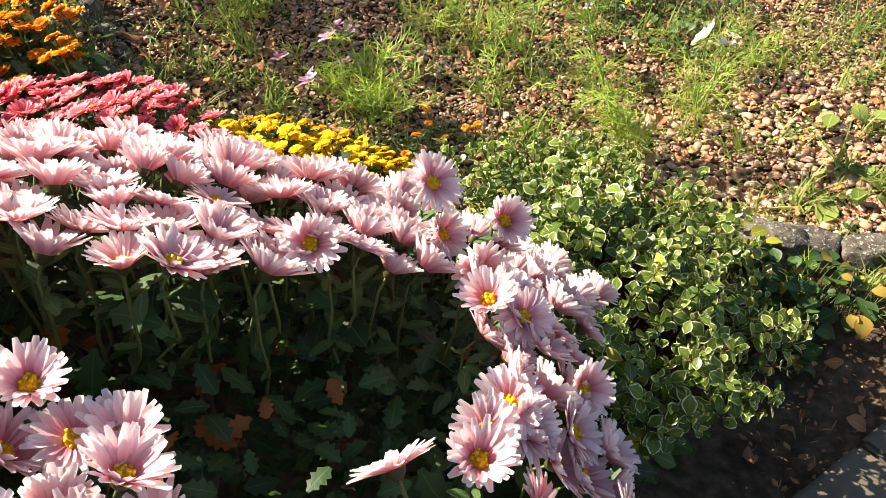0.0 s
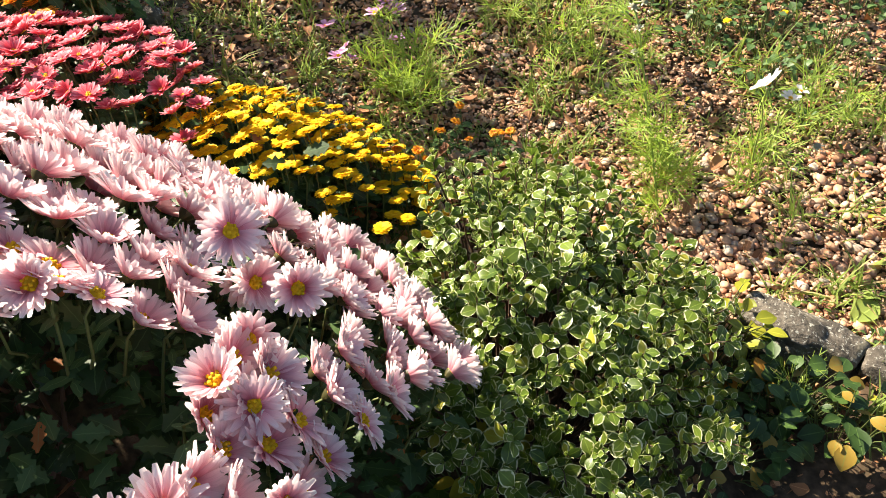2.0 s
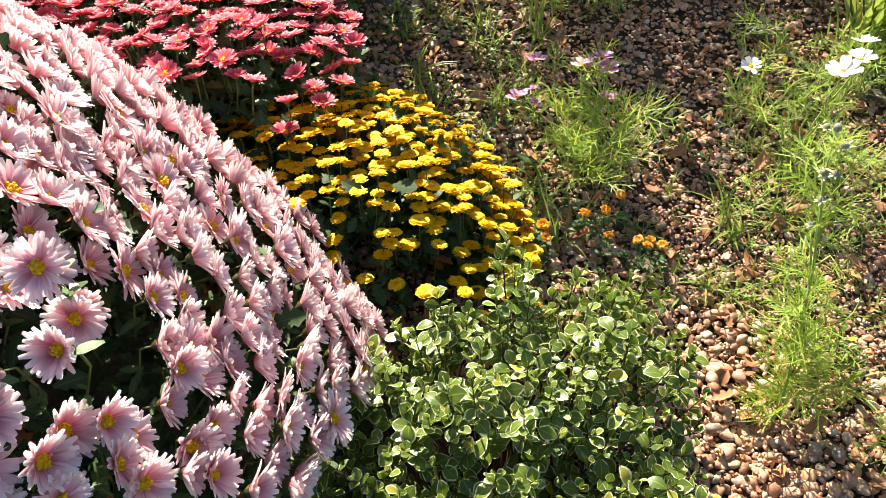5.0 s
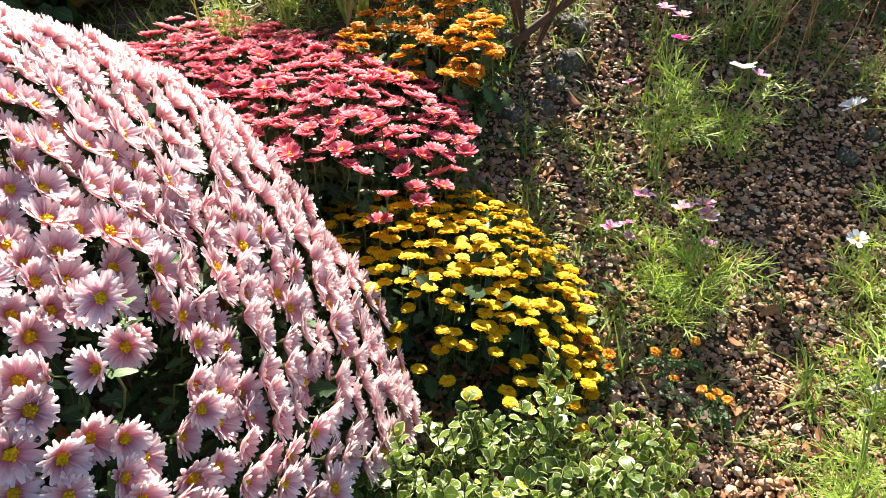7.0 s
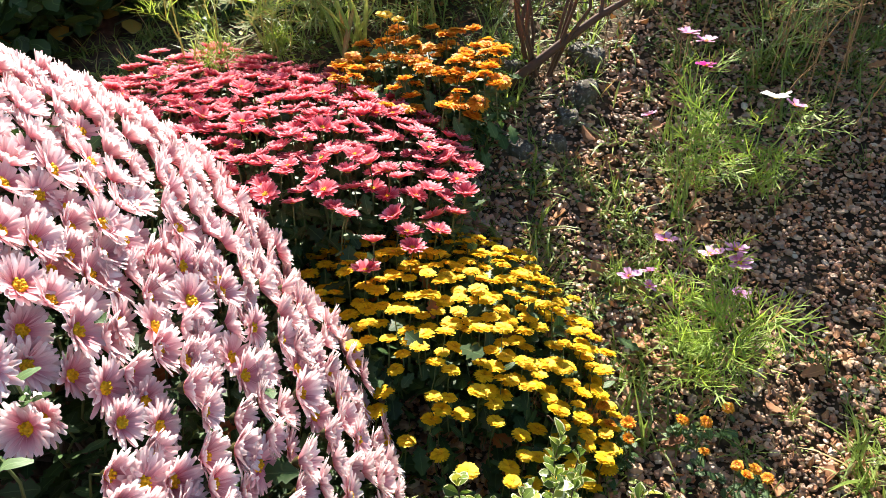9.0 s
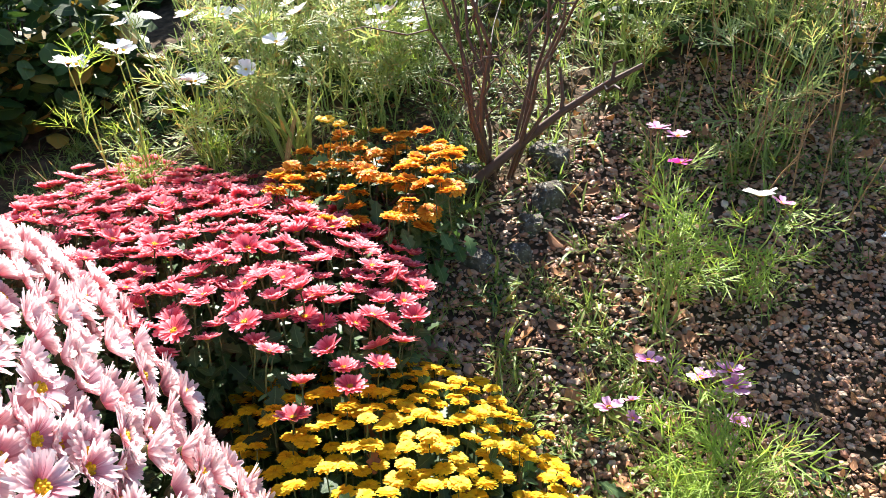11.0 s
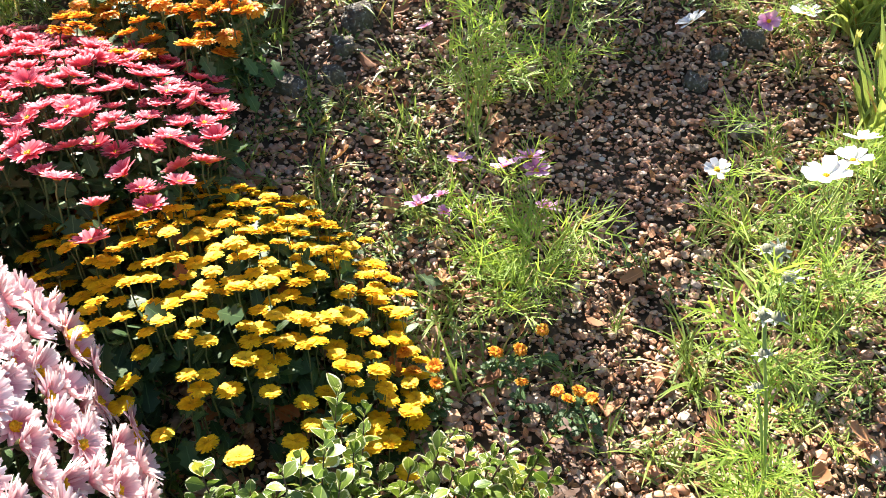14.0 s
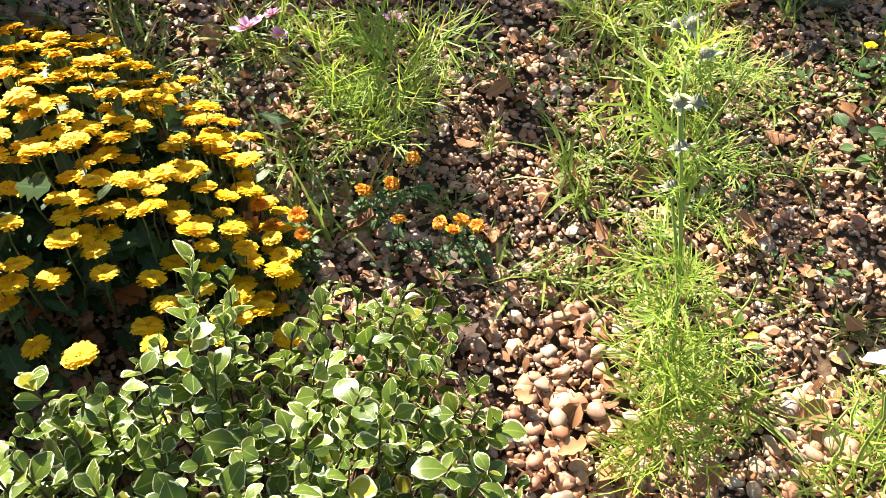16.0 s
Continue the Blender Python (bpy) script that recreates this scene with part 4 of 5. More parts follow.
for i, (x, y, z) in enumerate([(-1.414, 1.875, 0.585), (-1.437, 1.225, 0.643), (-1.55, 1.15, 0.60), (-1.50, 1.40, 0.52), (-1.36, 1.95, 0.59)]):
    cosmos("feathery cosmos with white flowers on the bank", x - 0.03, y + 0.05, 3, 40, 540 + i, flowers=[(C_WHITE, (x, y, z), UPZ, 1.0), (C_WHITE, (x - 0.05, y + 0.03, z - 0.02), (0.3, 0, 1), 0.8)], h=(0.1, 0.25), r=0.08)

# dry brown stalks among them
def dry_stalks(x, y, n, h, seed, r=0.12):
    g = np.random.default_rng(seed)
    ob = thing("dry_stalks", "clump of dry tan flower stalks standing in gravel", "dry plant", (x, y, float(land(x, y))))
    o = np.array(ob.location)
    for i in range(n):
        px, py = x + g.normal(0, r), y + g.normal(0, r * 0.7)
        a = np.array([px, py, float(land(px, py))])
        b = a + np.array([g.normal(0, 0.06), g.normal(0, 0.05), g.uniform(0.6, 1.0) * h])
        w = bent(a, b, 0.0, 6, 0.008, g)
        t = [tube(w - o, list(np.linspace(0.0021, 0.0009, 6)), 4)]
        for k in (2, 3, 4):
            d = np.array([g.normal(0, 0.06), g.normal(0, 0.05), g.uniform(0.03, 0.09)])
            t.append(tube(np.vstack([w[k], w[k] + d * 0.5, w[k] + d]) - o, [0.0013, 0.001, 0.0007], 4))
        part("stalk", mesh_of("stalk", *joined(t), M_DRY), ob)


for i, (x, y, n, h) in enumerate([(-0.62, 2.35, 6, 0.5), (-0.80, 2.5, 6, 0.6), (-0.5, 2.6, 7, 0.55), (-0.30, 2.85, 7, 0.5), (-0.1, 2.95, 6, 0.5), (-0.45, 3.05, 6, 0.6), (-0.68, 2.2, 4, 0.45), (-1.0, 3.6, 8, 0.4), (-0.75, 3.5, 8, 0.35), (-0.5, 3.4, 8, 0.3), (-0.25, 3.3, 7, 0.35), (-1.2, 3.3, 7, 0.5)]):
    dry_stalks(x, y, n, h, 560 + i)


def twiggy_plant(x, y):
    """A small dying plant of dark twigs with shrivelled leaves."""
    g = np.random.default_rng(631)
    z0 = float(land(x, y))
    ob = thing("twiggy_plant", "small dark brown shrivelled plant beside the orange daisies", "dry plant", (x, y, z0))
    for i in range(14):
        a = g.uniform(0, 6.28)
        d = np.array([0.06 * math.cos(a), 0.06 * math.sin(a), g.uniform(0.05, 0.10)]) * g.uniform(0.6, 1.1)
        w = bent((0.01 * math.cos(a), 0.01 * math.sin(a), -0.004), d, 0.01, 5, 0.004, g)
        t = [tube(w, [0.0016, 0.0014, 0.0012, 0.001, 0.0008], 4)]
        for q in (w[2], w[3], w[4]):
            for _ in range(3):
                t.append(moved(SPRIG, rot(0, 0, g.uniform(0, 6.28)) @ rot(g.uniform(-0.6, 0.8), 0, 0), q, g.uniform(0.25, 0.45)))
        part("twig", mesh_of("twig", *joined(t), M_WOODY), ob)


twiggy_plant(0.10, 1.415)


# ---- bare shrub with brown branches ----
def bare_shrub():
    g = np.random.default_rng(601)
    x, y = -0.985, 1.925
    ob = thing("bare_shrub", "leafless brown-stemmed shrub with a low leaning branch", "shrub", (x, y, float(land(x, y))))
    o = np.array(ob.location)
    for i in range(11):
        a = g.uniform(0, 6.28)
        top = np.array([x + 0.38 * math.cos(a) * g.uniform(0.15, 1), y + 0.3 * math.sin(a) * g.uniform(0.15, 1), o[2] + g.uniform(0.5, 0.85)])
        w = bent((x + 0.03 * math.cos(a), y + 0.03 * math.sin(a), o[2]), top, 0.0, 8, 0.014, g)
        t = [tube(w - o, list(np.linspace(0.0052 if i else 0.007, 0.0015, 8)), 6)]
        for k in (2, 3, 4, 5, 6):
            d = np.array([g.normal(0, 0.09), g.normal(0, 0.09), g.uniform(0.03, 0.14)])
            t.append(tube(bent(w[k], w[k] + d, 0.0, 4, 0.008, g) - o, [0.0022, 0.0018, 0.0013, 0.0008], 4))
        part("branch", mesh_of("branch", *joined(t), M_WOODY), ob)
    w = np.array([(-1.0, 1.80, o[2] - 0.03), (-0.96, 1.85, o[2] + 0.03), (-0.92, 1.93, o[2] + 0.10), (-0.87, 2.0, o[2] + 0.17), (-0.80, 2.06, o[2] + 0.24), (-0.74, 2.11, o[2] + 0.29)])
    t = [tube(w - o, [0.014, 0.013, 0.011, 0.009, 0.007, 0.005], 7)]
    for k, d in ((2, (0.01, 0.03, 0.12)), (3, (-0.02, 0.01, 0.10)), (4, (0.03, 0.02, 0.06)), (4, (0.06, -0.02, 0.01))):
        t.append(tube(bent(w[k], w[k] + np.array(d), 0, 4, 0.006, g) - o, [0.006, 0.005, 0.004, 0.003], 5))
    part("leaning_branch", mesh_of("leaning_branch", *joined(t), M_WOODY), ob, "thick brown leaning branch")


bare_shrub()


# ---- strap-leaved clumps ----
def strap_clump(x, y, n, length, seed, label, width=0.012, upright=0.5, buds=0):
    g = np.random.default_rng(seed)
    ob = thing("strap_leaf_clump", label, "plant", (x, y, float(land(x, y))))
    for i in range(n):
        L = length * g.uniform(0.55, 1.1)
        w = width * g.uniform(0.7, 1.2)
        t = strip(L, [0.5 * w, 0.9 * w, w, 0.9 * w, 0.65 * w, 0.1 * w], -g.uniform(0.2, 1.3) * (1 - 0.5 * upright), 0.18)
        a = g.uniform(0, 6.28)
        R = rot(0, 0, a) @ rot(g.uniform(0.75 + 0.4 * upright, 1.5), 0, 0) @ rot(0, g.normal(0, 0.25), 0)
        part("leaf_blade", mesh_of("leaf_blade", *moved(t, R, (g.normal(0, 0.03), g.normal(0, 0.03), -0.005)), M_STRAP), ob)
    for i in range(buds):
        p = np.array([g.normal(0, 0.08), g.normal(0, 0.05), length * g.uniform(0.6, 0.95)])
        part("bud_stalk", mesh_of("bud_stalk", *tube(bent((p[0] * 0.3, p[1] * 0.3, 0), p, 0, 4, 0.004, g), [0.003, 0.003, 0.0025, 0.002], 5), M_STEM), ob)
        b = joined([moved(strip(0.035, [0.006, 0.009, 0.008, 0.002], 0.1, 0.2), rot(0, 0, k * 1.05) @ rot(1.3, 0, 0), p) for k in range(6)])
        part("bud", mesh_of("bud", *b, M_BUD), ob, "closed pale yellow flower bud")


M_BUD = petal_mat("pale_yellow_bud", [(0.0, (0.45, 0.50, 0.10)), (1.0, (0.80, 0.72, 0.18))], 0.1, 0.4, 0.3)
strap_clump(0.02, 2.72, 140, 0.28, 611, "dense clump of grey-green strap leaves with yellow buds", 0.011, 0.4, 6)
strap_clump(0.225, 2.42, 80, 0.24, 612, "clump of bright lime green fleshy strap leaves with pale buds", 0.021, 0.95, 5)
strap_clump(-1.42, 1.61, 20, 0.23, 613, "small clump of upright green iris blades", 0.014, 1.0)
strap_clump(-0.83, 2.02, 8, 0.08, 614, "tiny tuft of green blades between stones", 0.006, 0.9)


# ---- young tree ----
def tree_trunk():
    x, y = 0.215, 2.68
    z = float(land(x, y))
    ob = thing("young_tree", "slender grey-barked young tree trunk with pale lichen", "tree", (x, y, z))
    w = [(0.0, 0, -0.05), (0.006, 0, 0.02), (0.012, 0.0, 0.15), (0.012, 0.0, 0.4), (0.0, 0.0, 0.8), (-0.02, 0.01, 1.3), (-0.03, 0.02, 1.9)]
    part("trunk", mesh_of("trunk", *tube(w, [0.040, 0.034, 0.030, 0.028, 0.027, 0.025, 0.022], 16), M_BARK), ob)
    for d, k in (((0.3, 0.15, 0.6), 5), ((-0.3, -0.1, 0.65), 6), ((0.05, -0.25, 0.7), 6)):
        a = np.array(w[k])
        part("limb", mesh_of("limb", *tube(bent(a, a + np.array(d), 0.05, 6, 0.01), [0.014, 0.012, 0.010, 0.008, 0.006, 0.004], 8), M_BARK), ob)


tree_trunk()


# ---- stones ----
def rock(name, label, x, y, size, turn, seed, sink=0.3, mat=None, group=""):
    bm = bmesh.new()
    bmesh.ops.create_icosphere(bm, subdivisions=4, radius=1.0)
    for v in bm.verts:
        c = v.co.copy()
        k = 1 + 0.65 * noise.noise(c * 1.2 + Vector((seed, 0, 0))) + 0.22 * noise.noise(c * 2.6 + Vector((0, seed, 0))) + 0.06 * noise.noise(c * 8)
        q = c * k
        q = Vector([math.copysign(abs(a) ** 0.6, a) for a in q])
        v.co = Vector((q.x * size[0] / 2, q.y * size[1] / 2, q.z * size[2] / 2))
    me = bpy.data.meshes.new(name)
    bm.to_mesh(me)
    bm.free()
    for p in me.polygons:
        p.use_smooth = True
    me.materials.append(mat or M_ROCK)
    ob = new(name, me)
    ob.location = (x, y, float(land(x, y)) + size[2] * (0.5 - sink))
    ob.rotation_euler = (0.1 * math.sin(seed), 0.1 * math.cos(seed), radians(turn))
    return tagged(ob, label, "rock", group)


EDGE = "rounded grey edging stone with lichen beside the gravel"
for k, (x, y, sx, sy, sz, tn) in enumerate([
        (0.64, 0.985, 0.27, 0.14, 0.16, -28), (0.835, 0.90, 0.17, 0.10, 0.08, -20), (0.98, 0.93, 0.12, 0.08, 0.06, 20), (0.27, 1.17, 0.12, 0.09, 0.08, 20),
        (-0.84, 1.72, 0.13, 0.09, 0.07, 20), (-0.79, 1.81, 0.08, 0.06, 0.09, 70), (-0.83, 1.88, 0.09, 0.07, 0.08, 60), (-0.86, 1.97, 0.12, 0.08, 0.10, 65), (-0.94, 2.05, 0.15, 0.09, 0.09, 20), (-1.04, 1.86, 0.14, 0.10, 0.11, 30), (-1.14, 1.75, 0.13, 0.09, 0.10, 30), (-1.5, 1.3, 0.16, 0.1, 0.09, 10),
        (-0.19, 2.36, 0.085, 0.065, 0.06, 10), (-0.15, 2.54, 0.10, 0.08, 0.08, 20), (-0.19, 2.46, 0.06, 0.06, 0.06, 40), (-0.03, 2.30, 0.10, 0.08, 0.05, 15), (0.31, 2.26, 0.12, 0.07, 0.05, 15), (0.42, 2.28, 0.15, 0.09, 0.06, 5), (0.43, 2.16, 0.045, 0.035, 0.05, 5), (0.58, 2.3, 0.13, 0.08, 0.06, 0)]):
    rock("edging_stone", EDGE, x, y, (sx * (0.9 if k < 4 else 0.6), sy * (0.85 if k < 4 else 0.55), sz * (0.75 if k < 4 else 0.6)), tn, 3.1 * k + 1, 0.42, None, "edging stones")


# ---- concrete slabs at the path ----
def slab(cx, cy, turn, lx, ly):
    bm = bmesh.new()
    bmesh.ops.create_cube(bm, size=1.0)
    for v in bm.verts:
        v.co = Vector((v.co.x * lx, v.co.y * ly, v.co.z * 0.08))
    bmesh.ops.bevel(bm, geom=list(bm.edges), offset=0.008, segments=2, affect="EDGES")
    bmesh.ops.subdivide_edges(bm, edges=[e for e in bm.edges if e.calc_length() > 0.1], cuts=14, use_grid_fill=True)
    for v in bm.verts:
        v.co.z += 0.004 * noise.noise(v.co * 14 + Vector((cx * 9, 0, 0)))
        v.co.y += 0.006 * noise.noise(v.co * 8 + Vector((0, cx * 7, 0)))
    me = bpy.data.meshes.new("paving_slab")
    bm.to_mesh(me)
    bm.free()
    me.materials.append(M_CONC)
    ob = new("paving_slab", me)
    ob.matrix_world = pose(cx, cy, float(land(0.45, 0.45)) - 0.012, 0, 0, turn)
    return tagged(ob, "worn grey concrete paving slab along the bed", "paving slab", "path slabs")


along = np.array([0.938, 0.347])
side = np.array([0.347, -0.938])
for k in range(4):
    c = np.array([0.32, 0.405]) + along * (0.18 + 0.605 * k - 0.3) + side * 0.30
    slab(c[0], c[1], math.degrees(math.atan2(along[1], along[0])), 0.595, 0.595)


# ---- small wild flowers ----
def small_flowers(name, label, kind, places, seed, size=0.6, leaf_n=10):
    g = np.random.default_rng(seed)
    for x, y, z in places:
        z0 = float(land(x, y))
        ob = thing(name, label, "flower", (x, y, z0))
        p = np.array([0, 0, max(0.03, z - z0)])
        part("stem", mesh_of("stem", *tube(bent((g.normal(0, 0.015), g.normal(0, 0.015), 0), p - np.array([0, 0, 0.003]), 0, 5, 0.003, g), [0.0013] * 5, 4), M_STEM), ob)
        put_head(kind, ob, p, (g.normal(0, 0.25), g.normal(0, 0.25), 1), size * g.uniform(0.8, 1.15), int(g.integers(3)))
        ms = [mat4(rot(0, 0, g.uniform(0, 6.28)) @ rot(g.uniform(0, 0.7), 0, 0), (g.normal(0, 0.01), g.normal(0, 0.01), g.uniform(0.002, 0.5 * p[2])), g.uniform(0.35, 0.6)) for _ in range(leaf_n)]
        part("leaves", mesh_of("leaves", *spread(MUM_LEAVES[0], ms), M_MUM2), ob)


small_flowers("orange_daisy", "small orange daisy growing low in the gravel", ORANGE, [(-0.054, 1.589, 0.05), (-0.063, 1.539, 0.035), (0.03, 1.515, 0.02), (0.055, 1.509, 0.02), (0.074, 1.552, 0.0), (0.045, 1.56, -0.01), (-0.10, 1.52, 0.02), (-0.03, 1.50, 0.01), (-0.15, 1.42, 0.03), (-0.17, 1.39, 0.03), (-0.13, 1.40, 0.02), (-0.20, 1.40, 0.05), (0.10, 1.33, 0.0)], 701)
small_flowers("yellow_wildflower", "small yellow wildflower at the far edge of the gravel", YELLOW, [(0.505, 2.102, 0.124), (0.55, 2.18, 0.15), (0.60, 2.2, 0.16), (0.53, 2.14, 0.13), (0.75, 2.1, 0.12), (0.85, 2.0, 0.1), (0.9, 2.15, 0.13), (0.68, 1.95, 0.1)], 702, 0.7)


small_flowers("yellow_wildflower", "small yellow flower on the bank beside the orange chrysanthemum", YELLOW, [(-1.20, 1.57, 0.47), (-1.17, 1.60, 0.46), (-1.22, 1.60, 0.455)], 703, 0.9)


# ---- grass, weeds, dead leaves ----
def grass_tuft(seed, n, length, flat):
    g = np.random.default_rng(seed)
    out = []
    for i in range(n):
        L = length * g.uniform(0.4, 1.15)
        w = g.uniform(0.0028, 0.006)
        t = strip(L, [w * 0.8, w, w * 0.8, w * 0.15], -g.uniform(0.2, 1.6), 0.0, 2)
        R = rot(0, 0, g.uniform(0, 6.28)) @ rot(g.uniform(flat, 1.5), 0, 0)
        out.append(moved(t, R, (g.normal(0, 0.018), g.normal(0, 0.018), -0.003)))
    return joined(out)


WEED_LEAF = [strip(0.036 * k, np.array([0.15, 0.8, 1.0, 0.15]) * 0.021 * k, b, c) for k, b, c in ((1.0, -0.3, 0.18), (0.85, 0.2, 0.25), (1.1, -0.6, 0.12))]


def weed(seed, n, size):
    """A rosette of small leaves."""
    g = np.random.default_rng(seed)
    out = []
    for i in range(n):
        a = i * 2.4
        q = 0.004 + 0.03 * math.sqrt(i / n)
        t = WEED_LEAF[int(g.integers(3))]
        R = rot(0, 0, a) @ rot(g.uniform(0.05, 0.8), 0, 0)
        out.append(moved(t, R, (-q * math.sin(a), q * math.cos(a), g.uniform(0, 0.025)), size * g.uniform(0.5, 1.0)))
    return out


TUFT_RAW = [grass_tuft(800 + k, n, L, f) for k, (n, L, f) in enumerate(((20, 0.07, 0.3), (22, 0.10, 0.5), (16, 0.05, 0.2), (18, 0.13, 0.7)))]
WEED_MATS = [M_GRASS, M_MUM2, M_BROAD, M_GRASS]
WEED_SETS = [weed(820, 11, 0.6), weed(821, 14, 0.65), weed(822, 9, 0.75), weed(823, 15, 0.5)]
WEED_RAW = [joined(w) for w in WEED_SETS]
TUFTS = [mesh_of("grass_tuft", *t, M_GRASS) for t in TUFT_RAW]
WEED_LEAVES = [[mesh_of("leaf", *t, m) for t in w] for w, m in zip(WEED_SETS, WEED_MATS)]


def covered(x, y):
    """Under one of the large plants."""
    return (((x + 0.70) / 0.66) ** 2 + ((y - 0.46) / 0.58) ** 2 < 1 or ((x - 0.12) / 0.33) ** 2 + ((y - 0.93) / 0.4) ** 2 < 1
            or ((x + 0.47) / 0.28) ** 2 + ((y - 1.27) / 0.23) ** 2 < 1 or ((x + 1.06) / 0.5) ** 2 + ((y - 1.16) / 0.36) ** 2 < 1)


def green(x, y):
    """How grassy the gravel is at a place, 0 to 1."""
    v = 0.5 + 0.9 * noise.noise((x * 2.3 + 4, y * 2.3, 2.0))
    v += 0.30 * math.exp(-(((x - 0.80) / 0.4) ** 2 + ((y - 1.85) / 0.45) ** 2))
    v += 0.9 * math.exp(-(((x + 0.45) / 0.22) ** 2 + ((y - 1.68) / 0.18) ** 2))
    v += 0.9 * math.exp(-(((x + 0.66) / 0.16) ** 2 + ((y - 1.72) / 0.22) ** 2))
    v += 0.12 + 0.5 * (x < -1.0)
    v -= 0.6 * math.exp(-(((x - 0.28) / 0.3) ** 2 + ((y - 1.36) / 0.25) ** 2))
    v -= 0.6 * math.exp(-(((x + 0.15) / 0.3) ** 2 + ((y - 2.2) / 0.35) ** 2))
    v -= 0.5 * math.exp(-(((x - 0.66) / 0.28) ** 2 + ((y - 1.33) / 0.2) ** 2))
    return v


g8 = np.random.default_rng(88)
more = {}
made = {"grass_tuft": 0, "weed": 0}
for _ in range(4400):
    x, y = g8.uniform(-2.0, 1.5), g8.uniform(0.75, 3.2)
    if covered(x, y) or g8.random() > green(x, y) * 0.8 or (x < 0.5 and y < 1.0):
        continue
    kind = "grass_tuft" if g8.random() < 0.6 else "weed"
    k, s = int(g8.integers(4)), g8.uniform(0.5, 1.1)
    m = pose(x, y, float(land(x, y)) - 0.002, 0, 0, g8.uniform(0, 360)) @ Matrix.Scale(s, 4)
    if made[kind] < (150 if kind == "grass_tuft" else 60) and -0.7 < x < 1.1 and y < 2.4:
        if kind == "weed":
            ob = new(kind)
            for lf in WEED_LEAVES[k]:
                part("leaf", lf, ob)
        else:
            ob = new(kind, TUFTS[k])
        ob.matrix_world = m
        tagged(ob, "tuft of fine green grass growing through gravel" if kind == "grass_tuft" else "low leafy green weed growing through gravel", "grass" if kind == "grass_tuft" else "weed", "weeds in the gravel")
        made[kind] += 1
    else:
        more.setdefault((kind, k), []).append(np.array(m))
for kind, raw, mats, label in (("grass_tuft", TUFT_RAW, [M_GRASS] * 4, "fine green grass growing through gravel"), ("weed", WEED_RAW, WEED_MATS, "low leafy green weeds growing through gravel")):
    for k in range(4):
        if (kind, k) in more:
            tagged(new("grass" if kind == "grass_tuft" else "weeds", mesh_of(kind, *spread(raw[k], more[kind, k]), mats[k])), label, "grass" if kind == "grass_tuft" else "weed", kind="stuff")

dead = [mesh_of("dead_leaf", *strip(0.05, np.array(w) * 0.034, b, c), M_DEAD) for w, b, c in (([0.1, 0.6, 0.5, 1.0, 0.6, 0.9, 0.3], 0.7, 0.3), ([0.1, 0.8, 1.0, 0.9, 0.2], -0.9, 0.35), ([0.2, 0.7, 1.0, 0.7, 0.1], 0.4, -0.3))]
for i in range(380):
    x, y = g8.uniform(-1.2, 1.2), g8.uniform(0.5, 3.0)
    if covered(x, y):
        continue
    ob = new("dead_leaf", dead[i % 3])
    ob.matrix_world = pose(x, y, float(land(x, y)) + 0.012, g8.uniform(-25, 25), g8.uniform(-25, 25), g8.uniform(0, 360)) @ Matrix.Scale(g8.uniform(0.35, 1.1), 4)
    tagged(ob, "curled brown dead leaf lying on the gravel", "dead leaf", "dead leaves")


# crumbled brown litter between the stones
flake = [strip(0.013, np.array(w) * 0.008, b, c, 2) for w, b, c in (([0.2, 1.0, 0.7, 0.2], 0.8, 0), ([0.5, 0.9, 0.3], -0.7, 0), ([0.15, 0.25, 0.12], 0.3, 0))]
bits = [[], [], []]
for i in range(13000):
    x, y = (g8.uniform(-1.5, 1.5), g8.uniform(0.4, 3.2)) if i % 5 else (g8.uniform(-1.6, 0.6), g8.uniform(2.8, 4.2))
    if x < 0.3 and y < 0.95:
        continue
    m = mat4(rot(g8.normal(0, 0.4), g8.normal(0, 0.4), g8.uniform(0, 6.28)), (x, y, float(land(x, y)) + g8.uniform(0.001, 0.012)), g8.uniform(0.5, 1.9))
    bits[i % 3].append(m)
tagged(new("leaf_litter", mesh_of("leaf_litter", *joined([spread(t, b) for t, b in zip(flake[:1] + flake[2:], (bits[0], bits[2]))]), M_DEAD)), "crumbled brown leaf litter scattered over gravel", "leaf litter", kind="stuff")
tagged(new("leaf_litter", mesh_of("leaf_litter", *spread(flake[1], bits[1]), M_DEAD)), "small curled brown leaf scraps scattered over gravel", "leaf litter", kind="stuff")


# ---- dark hedge that closes the garden behind ----
HEDGE_LEAF = strip(0.055, np.array([0.2, 0.95, 0.9, 0.1]) * 0.042, -0.5, 0.0, 2)


